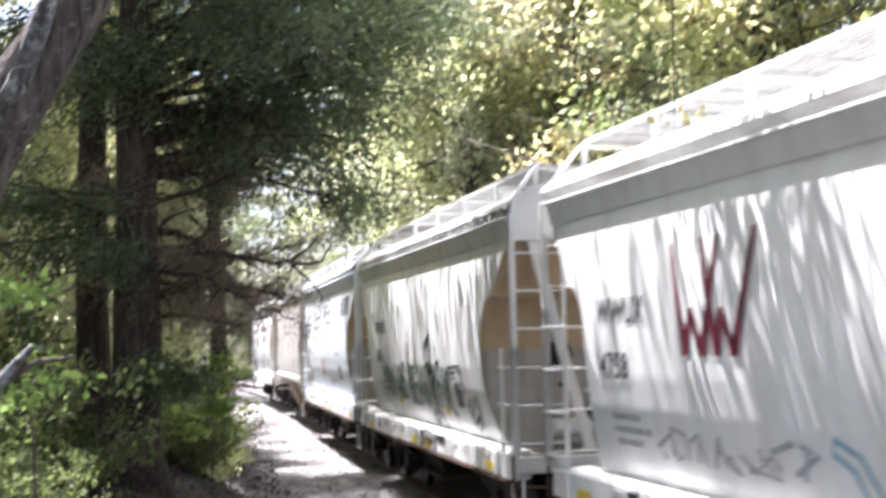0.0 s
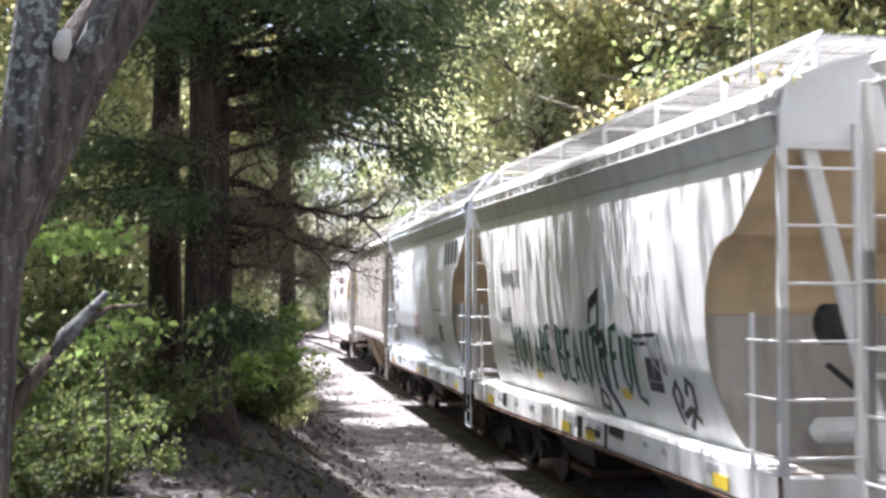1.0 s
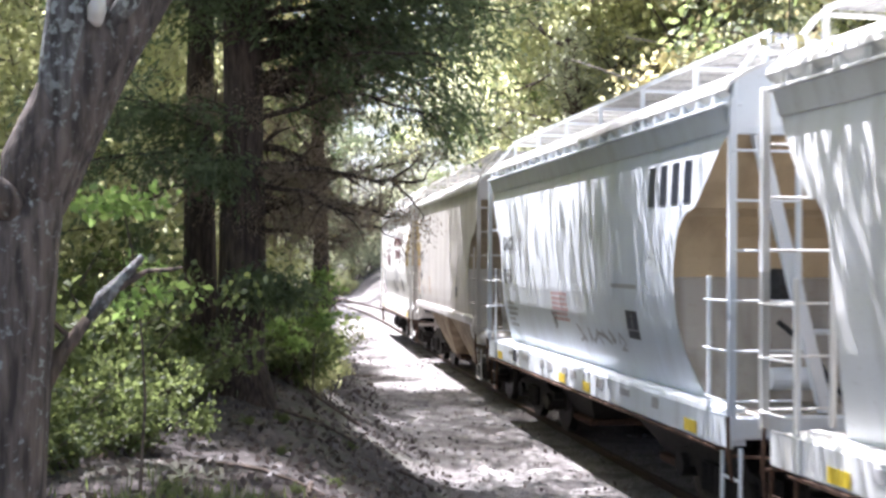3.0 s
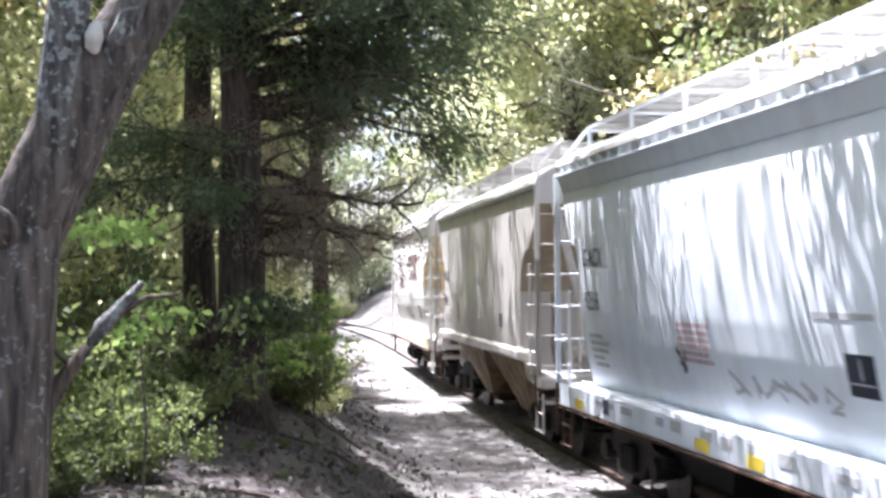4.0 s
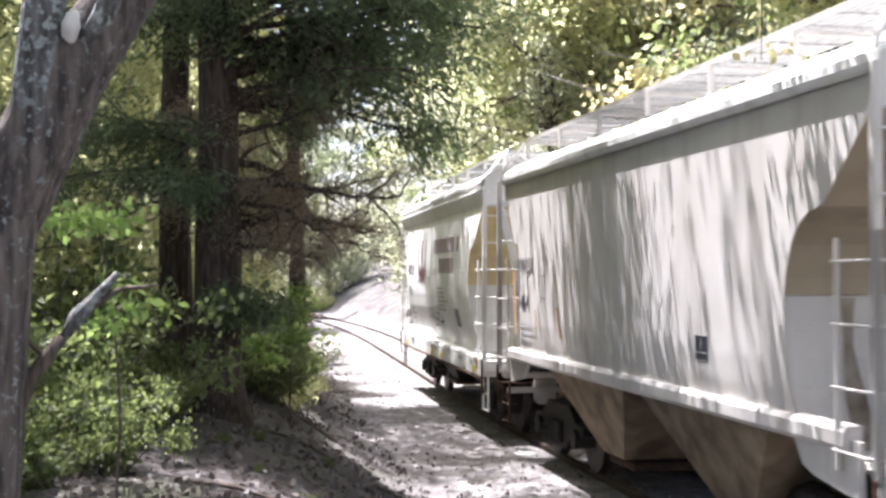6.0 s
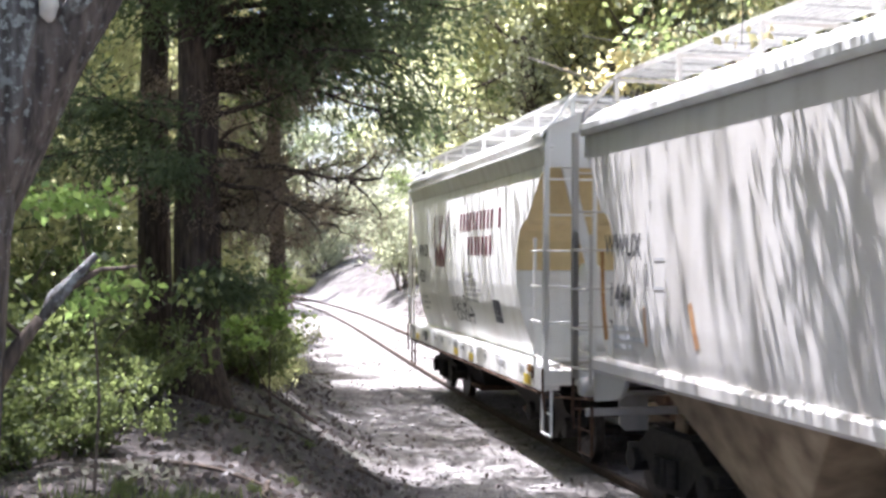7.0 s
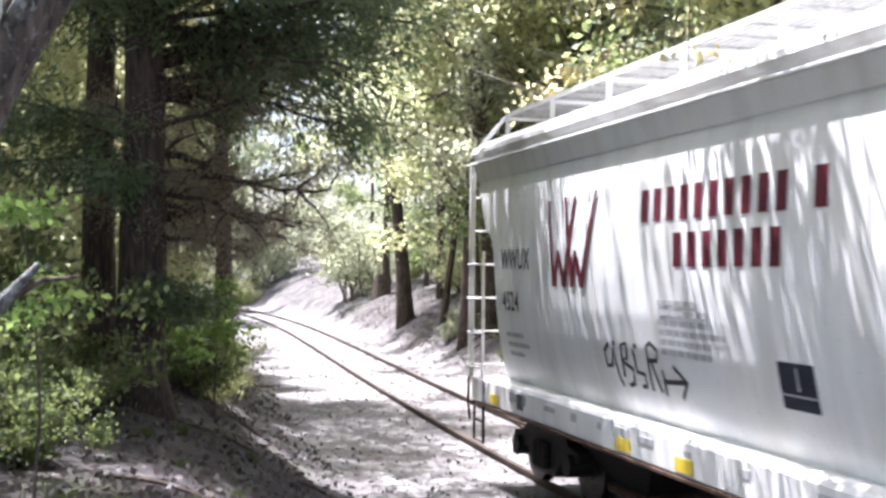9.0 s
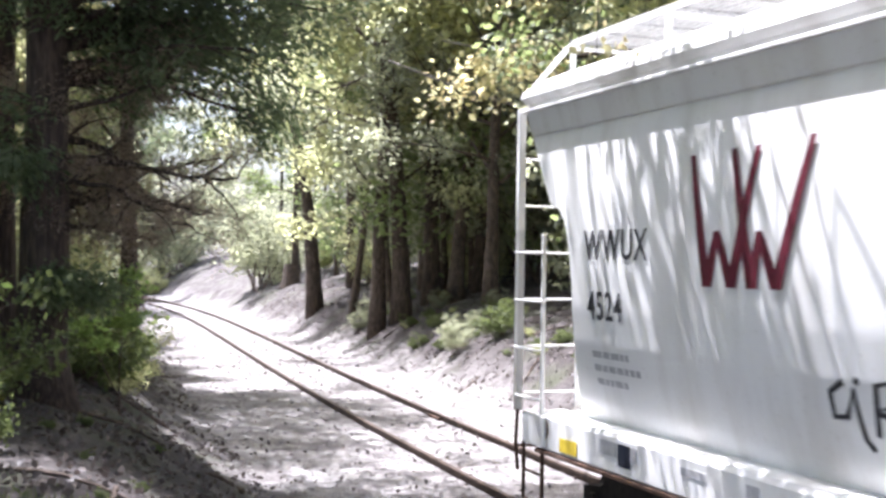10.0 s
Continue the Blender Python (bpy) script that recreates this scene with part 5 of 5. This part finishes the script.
def build_woods():
    near_tree()
    # cedars on the left bank
    put(old_cedar(), 0.84, 12.97, 0)
    slim = evergreen("reddish-barked cedar beside the track", 11.5, 0.22, 3.4, 3.3, 12)
    tall = evergreen("reddish-barked tall evergreen with a high crown", 13.0, 0.21, 7.2, 2.6, 13)
    put(tall, 0.42, 14.6, 70)
    put(slim, 1.4, 31.0, 20, 1.0)
    put(slim, -7.5, 28.0, 20, 1.0)
    put(slim, 2.6, 41.0, 120, 1.1)
    put(slim, 2.0, 52.0, 160, 1.0)
    # broadleaf kinds
    green = broadleaf("green-leaved broadleaf tree on the bank", 15, 0.24, 4.5, 4.4, "leaf", 0.20, 110, 20, (0.02, 0), 21)
    lime = broadleaf("lime-green broadleaf tree turning yellow", 13, 0.20, 3.8, 4.2, "lime", 0.20, 105, 19, (-0.04, 0.02), 22)
    gold = broadleaf("tree with yellow autumn leaves", 14, 0.22, 4.2, 4.4, "gold", 0.19, 90, 19, (0.03, -0.02), 23)
    olive = broadleaf("sparse grey-green tree on the wooded bank", 15, 0.26, 4.0, 4.6, "olive", 0.19, 90, 20, (0.0, 0.03), 24)
    leaning = broadleaf("dark leaning tree at the foot of the bank", 13, 0.27, 6.0, 4.2, "lime", 0.18, 90, 14, (-0.14, 0.0), 25)
    # added trees, hidden or out of view, that dapple the cars and undergrowth
    shade_tree = broadleaf("tall tree added out of sight, its high crown shading line and bank", 15, 0.20, 7.6, 5.2, "leaf", 0.17, 110, 12, (0.02, 0), 36)
    for x, y, turn, sc in ((1.12, 17.3, 0, 1.0), (1.5, 23.2, 140, 1.0), (-2.7, 13.5, 250, 0.95), (-3.2, 9.0, 60, 0.95)):
        put(shade_tree, x, y, turn, sc)
    young_oak = broadleaf("thin crooked tree among larger trunks", 10, 0.11, 3.0, 3.2, "lime", 0.17, 60, 14, (0.12, 0.05), 35)
    put(olive, 3.35, 25.2, 70, 0.8)
    put(leaning, 12.7, 43.2, 0, 1.1)
    for kind, x, y, turn, sc in ((olive, 14.3, 40.3, 10, 1.15), (olive, 11.5, 32.6, 200, 1.1), (leaning, 12.1, 32.2, 40, 0.95), (lime, 13.2, 32.6, 90, 1.25), (leaning, 13.3, 31.0, 190, 0.8), (gold, 14.4, 31.6, 20, 1.15), (young_oak, 12.6, 34.5, 80, 1.0), (young_oak, 13.9, 33.2, 200, 1.1), (young_oak, 12.5, 38.0, 300, 1.2), (young_oak, 14.6, 29.4, 20, 1.0), (olive, 15.8, 36.4, 260, 1.2), (lime, 14.9, 37.2, 310, 1.1), (olive, 12.9, 27.7, 300, 0.95),
                                 (lime, 15.1, 46.0, 30, 0.9), (gold, 14.5, 24.0, 60, 1.0), (gold, 16.5, 19.0, 150, 1.0), (lime, 13.4, 20.0, 240, 1.0),
                                 (gold, 14.8, 14.0, 10, 1.0), (lime, 18.0, 41.0, 200, 1.0),
                                 (gold, 13.5, 9.0, 80, 0.95), (olive, 17.5, 52.0, 0, 1.0), (green, 16.5, 60.0, 45, 0.9), (lime, 22.0, 50.0, 280, 1.1),
                                 (gold, 20.0, 8.0, 100, 1.1),
                                 (lime, 13.2, -1.0, 10, 1.0), (green, 14.5, -9.0, 130, 1.1), (olive, 16.0, -18.0, 230, 1.0), (green, 26.0, 60.0, 10, 1.2)):
        put(kind, x, y, turn, sc)
    # left side; those with y below 5 are unseen, added to shade the near bank
    for kind, x, y, turn, sc in ((lime, -9.5, 12.0, 0, 1.0), (green, 1.7, 26.5, 40, 0.9), (lime, -3.6, 19.5, 100, 0.9), (gold, -1.2, 22.5, 300, 0.8), (gold, -7.0, 24.0, 100, 1.0), (lime, -9.0, 22.0, 100, 1.0), (gold, -6.0, 36.0, 200, 0.9), (olive, -3.0, 44.0, 300, 1.0), (gold, -10.0, 32.0, 30, 1.0),
                                 (green, -7.0, 1.0, 70, 1.0), (green, -2.0, -3.5, 10, 1.0), (green, -1.4, -6.6, 120, 0.95), (olive, -8.0, 4.0, 150, 1.0), (green, -6.0, -8.0, 250, 1.1), (green, 2.4, -10.0, 340, 1.0),
                                 (olive, 0.5, 58.0, 60, 1.1), (lime, -6.0, 60.0, 160, 1.1), (green, -14.0, 46.0, 80, 1.2)):
        put(kind, x, y, turn, sc)
    # young trees that fill the wood below the crowns
    young = broadleaf("slender young tree in the undergrowth", 6.5, 0.06, 0.9, 2.3, "leaf", 0.16, 60, 18, (0.03, 0.02), 27, "twig", "young trees")
    young_pale = broadleaf("slender pale-leaved young tree", 6.0, 0.06, 0.8, 2.3, "lime", 0.16, 55, 18, (-0.03, 0.02), 28, "twig", "young trees")
    young_dull = broadleaf("slender grey-green young tree", 7.0, 0.07, 0.8, 2.5, "olive", 0.17, 60, 18, (0.02, -0.02), 29, "twig", "young trees")
    kinds = (young, young_pale, young_dull, young_dull)
    for i in range(74):
        random.seed(600 + i)
        side = -1 if i % 5 < 2 else 1
        sd = random.uniform(12, 58) if side > 0 else random.uniform(16, 46)
        off = random.uniform(5.8, 18) if side > 0 else -random.uniform(7.5 if sd < 26 else 6.0, 18)
        put_line(kinds[i % 4], sd, off, random.uniform(0, 360), random.uniform(0.75, 1.3))
    # thin far trees round the bend
    pole = broadleaf("tall thin far tree against pale sky", 16, 0.13, 8.0, 2.4, "olive", 0.26, 60, 10, (0.01, 0), 26, "bark", "far trees")
    for i in range(20):
        random.seed(400 + i)
        put(pole, random.uniform(-4, 34), random.uniform(76, 120), random.uniform(0, 360), random.uniform(0.8, 1.25))
    for i in range(22):
        random.seed(450 + i)
        put_line(pole, random.uniform(34, 68), random.uniform(5.5, 15), random.uniform(0, 360), random.uniform(0.7, 1.0))
    for i in range(8):
        random.seed(480 + i)
        put_line(pole, random.uniform(60, 72), random.uniform(-9, -4.0), random.uniform(0, 360), random.uniform(0.7, 1.0))
    # undergrowth
    fresh = shrub("bright green leafy shrub in the undergrowth", 1.6, 1.5, "bush", 0.095, 3600, 31, 16)
    pale = shrub("yellow-green shrub at the foot of the cedar", 1.3, 1.4, "lime", 0.06, 4600, 32)
    grey = shrub("grey-green bushy shrub on the bank", 1.5, 1.7, "olive", 0.065, 5000, 33)
    for kind, x, y, sc in ((fresh, 1.9, 17.0, 1.0), (pale, 2.3, 18.2, 0.9), (fresh, 1.6, 15.6, 0.8), (pale, 2.6, 21.5, 1.0), (fresh, 2.2, 24.0, 1.1),
                           (fresh, -0.5, 10.2, 0.9), (fresh, -1.3, 9.2, 1.0), (fresh, -0.1, 11.2, 0.7), (fresh, -2.0, 10.4, 1.5), (fresh, -0.8, 8.3, 0.55), (fresh, -1.7, 8.0, 0.7), (fresh, 0.1, 12.0, 0.7), (fresh, -1.0, 11.4, 1.2), (young_pale, -1.9, 12.6, 0.5),
                           (fresh, -2.6, 11.5, 1.5), (fresh, -0.4, 12.2, 0.7), (fresh, -3.3, 12.5, 1.7), (fresh, -1.3, 13.0, 1.4), (fresh, -2.4, 7.6, 1.2), (fresh, -0.2, 9.0, 0.5),
                           (young_pale, -1.3, 17.5, 1.1), (young_pale, -0.2, 19.0, 1.0), (young_pale, -2.5, 15.6, 0.9), (young_pale, -1.6, 14.2, 0.8), (pale, -0.2, 17.6, 1.5), (grey, -4.5, 19.0, 2.2), (pale, 2.9, 28.0, 1.2), (grey, 2.5, 36.0, 1.4)):
        put(kind, x, y, random.uniform(0, 360), sc)
    for kind, s, v, sc in ((fresh, 24.0, 3.7, 0.6), (fresh, 20.0, 5.2, 0.9), (grey, 18.0, 4.8, 0.8), (pale, 34.0, 6.5, 1.8), (pale, 46.0, 6.0, 2.0),
                           (grey, 32.0, 8.0, 1.8), (fresh, 28.0, 8.0, 1.7), (grey, 24.0, 7.0, 1.6), (grey, 38.0, 9.0, 2.2), (pale, 50.0, 8.0, 2.2), (fresh, 29.0, 3.6, 0.3)):
        put_line(kind, s, v, random.uniform(0, 360), sc)
    for i in range(40):
        random.seed(1300 + i)
        put_line((fresh, fresh, grey, pale)[i % 4], random.uniform(18, 38), random.uniform(2.6, 5.0), random.uniform(0, 360), random.uniform(0.12, 0.26))
    # low leafy plants in the litter of the near bank
    for i in range(16):
        random.seed(1500 + i)
        put_line(fresh, random.uniform(6.2, 13.5), random.uniform(-6.6, -4.0), random.uniform(0, 360), random.uniform(0.05, 0.11))
    for i in range(26):
        random.seed(900 + i)
        put((grey, grey, pale)[i % 3], random.choice((random.uniform(-22, 6), random.uniform(21, 50), random.uniform(8, 18))), random.uniform(88, 128), random.uniform(0, 360), random.uniform(1.2, 2.6))
    for i in range(16):
        random.seed(980 + i)
        put_line((grey, grey, pale)[i % 3], random.uniform(60, 84), random.choice((random.uniform(3.6, 10), random.uniform(-9, -3.6))), random.uniform(0, 360), random.uniform(0.9, 1.7))
    # brushwood heaped at the bend
    for i in range(9):
        random.seed(820 + i)
        p = on_line(62 + random.uniform(0, 9), random.uniform(-5.5, -1.6))
        a = random.uniform(0, 3.14)
        d = Vector((math.cos(a), math.sin(a), random.uniform(-0.05, 0.3))) * random.uniform(0.8, 1.8)
        b = Vector((p.x, p.y, ground_z(p.x, p.y) + random.uniform(0.1, 0.5)))
        tagged(new("dead_branch", Shape().tube([b - d, b + Vector((0, 0, 0.1)), b + d], [0.10, 0.08, 0.03], 7, True, 0.3).mesh("dead_branch", M["bark"])),
               "dark dead branch in a brush heap by the bend", "branch", "brush heap")
    # stump on the far bank
    st = on_line(57, 4.6)
    z = ground_z(st.x, st.y)
    tagged(new("tree_stump", Shape().tube([(st.x, st.y, z - 0.2), (st.x, st.y, z + 0.3), (st.x + 0.05, st.y, z + 1.0)], [0.55, 0.42, 0.38], 14, True, 0.3).mesh("tree_stump", M["bark"])),
           "dark broken tree stump on the bank", "stump")
    # young saplings; the sun on their upper leaves is put into the leaf colour
    for x, y, top, n in ((-0.13, 7.3, 2.98, 300), (1.75, 13.8, 2.5, 420), (1.95, 14.9, 2.2, 420)):
        random.seed(int(y * 100))
        np.random.seed(int(y * 100))
        foot = ground_z(x, y)
        sap = tagged(new("sapling"), "slender sapling with yellow-green leaves coloured bright as if sunlit", "sapling", "saplings on the bank")
        wood, places = Shape(), []
        st = bent((x, y, foot - 0.05), (random.gauss(0, 0.12), random.gauss(0, 0.12), 1), (top - foot) * 1.05, 6, 0.08)
        wood.tube(st, taper(0.012, 0.004, 7), 5, False)
        for j in range(9):
            m = random.randint(4, 6)
            tw = bent(st[m], (random.gauss(0, 1), random.gauss(0, 1), random.gauss(0.2, 0.3)), random.uniform(0.15, 0.38), 3, 0.2, -0.05)
            wood.tube(tw, taper(0.005, 0.003, 4), 4, False)
            places += leafy(tw, n // 9, 0.06)
        part("stem", wood, M["twig"], sap)
        part("foliage", leaves_mesh("foliage", places, 0.085, M["sunlit_leaf"], 0.62, 0.2), None, sap)
    # bleached dead limbs reaching out over the line
    for pts, r in (([(16.0, 27.0, 6.9), (14.0, 27.2, 6.7), (12.4, 27.3, 7.0), (10.9, 27.5, 7.45), (9.9, 27.6, 7.75)], 0.085),
                   ([(17.0, 26.5, 7.4), (14.6, 26.8, 7.6), (12.8, 27.0, 8.1), (11.2, 27.2, 8.3)], 0.07)):
        sh = Shape().tube(pts, taper(r, 0.02, len(pts)), 9, True, 0.2)
        tagged(new("dead_limb", sh.mesh("dead_limb", M["dead"], True)), "bleached dead limb reaching out over the train", "branch", "dead limbs")
    # yellow sprig hanging before the train
    random.seed(77)
    np.random.seed(77)
    sprig = tagged(new("hanging_branch"), "thin hanging branch with a few yellow leaves", "branch")
    tw = [Vector(p) for p in ((1.4, -2.6, 8.4), (2.2, 1.0, 7.6), (3.0, 4.0, 6.4), (3.6, 6.2, 5.0), (3.75, 6.5, 4.02))]
    part("twig", Shape().tube(tw, taper(0.016, 0.003, 5), 6), M["twig"], sprig)
    ends = [tw[-1] + Vector((random.gauss(0, 0.10), random.gauss(0, 0.10), abs(random.gauss(0, 0.16)))) for _ in range(32)]
    part("foliage", leaves_mesh("foliage", [tuple(p) for p in ends], 0.07, M["gold"], 0.7, 0.3), None, sprig)


build_ground()
build_track()
build_train()
build_woods()
build_litter()
motions()
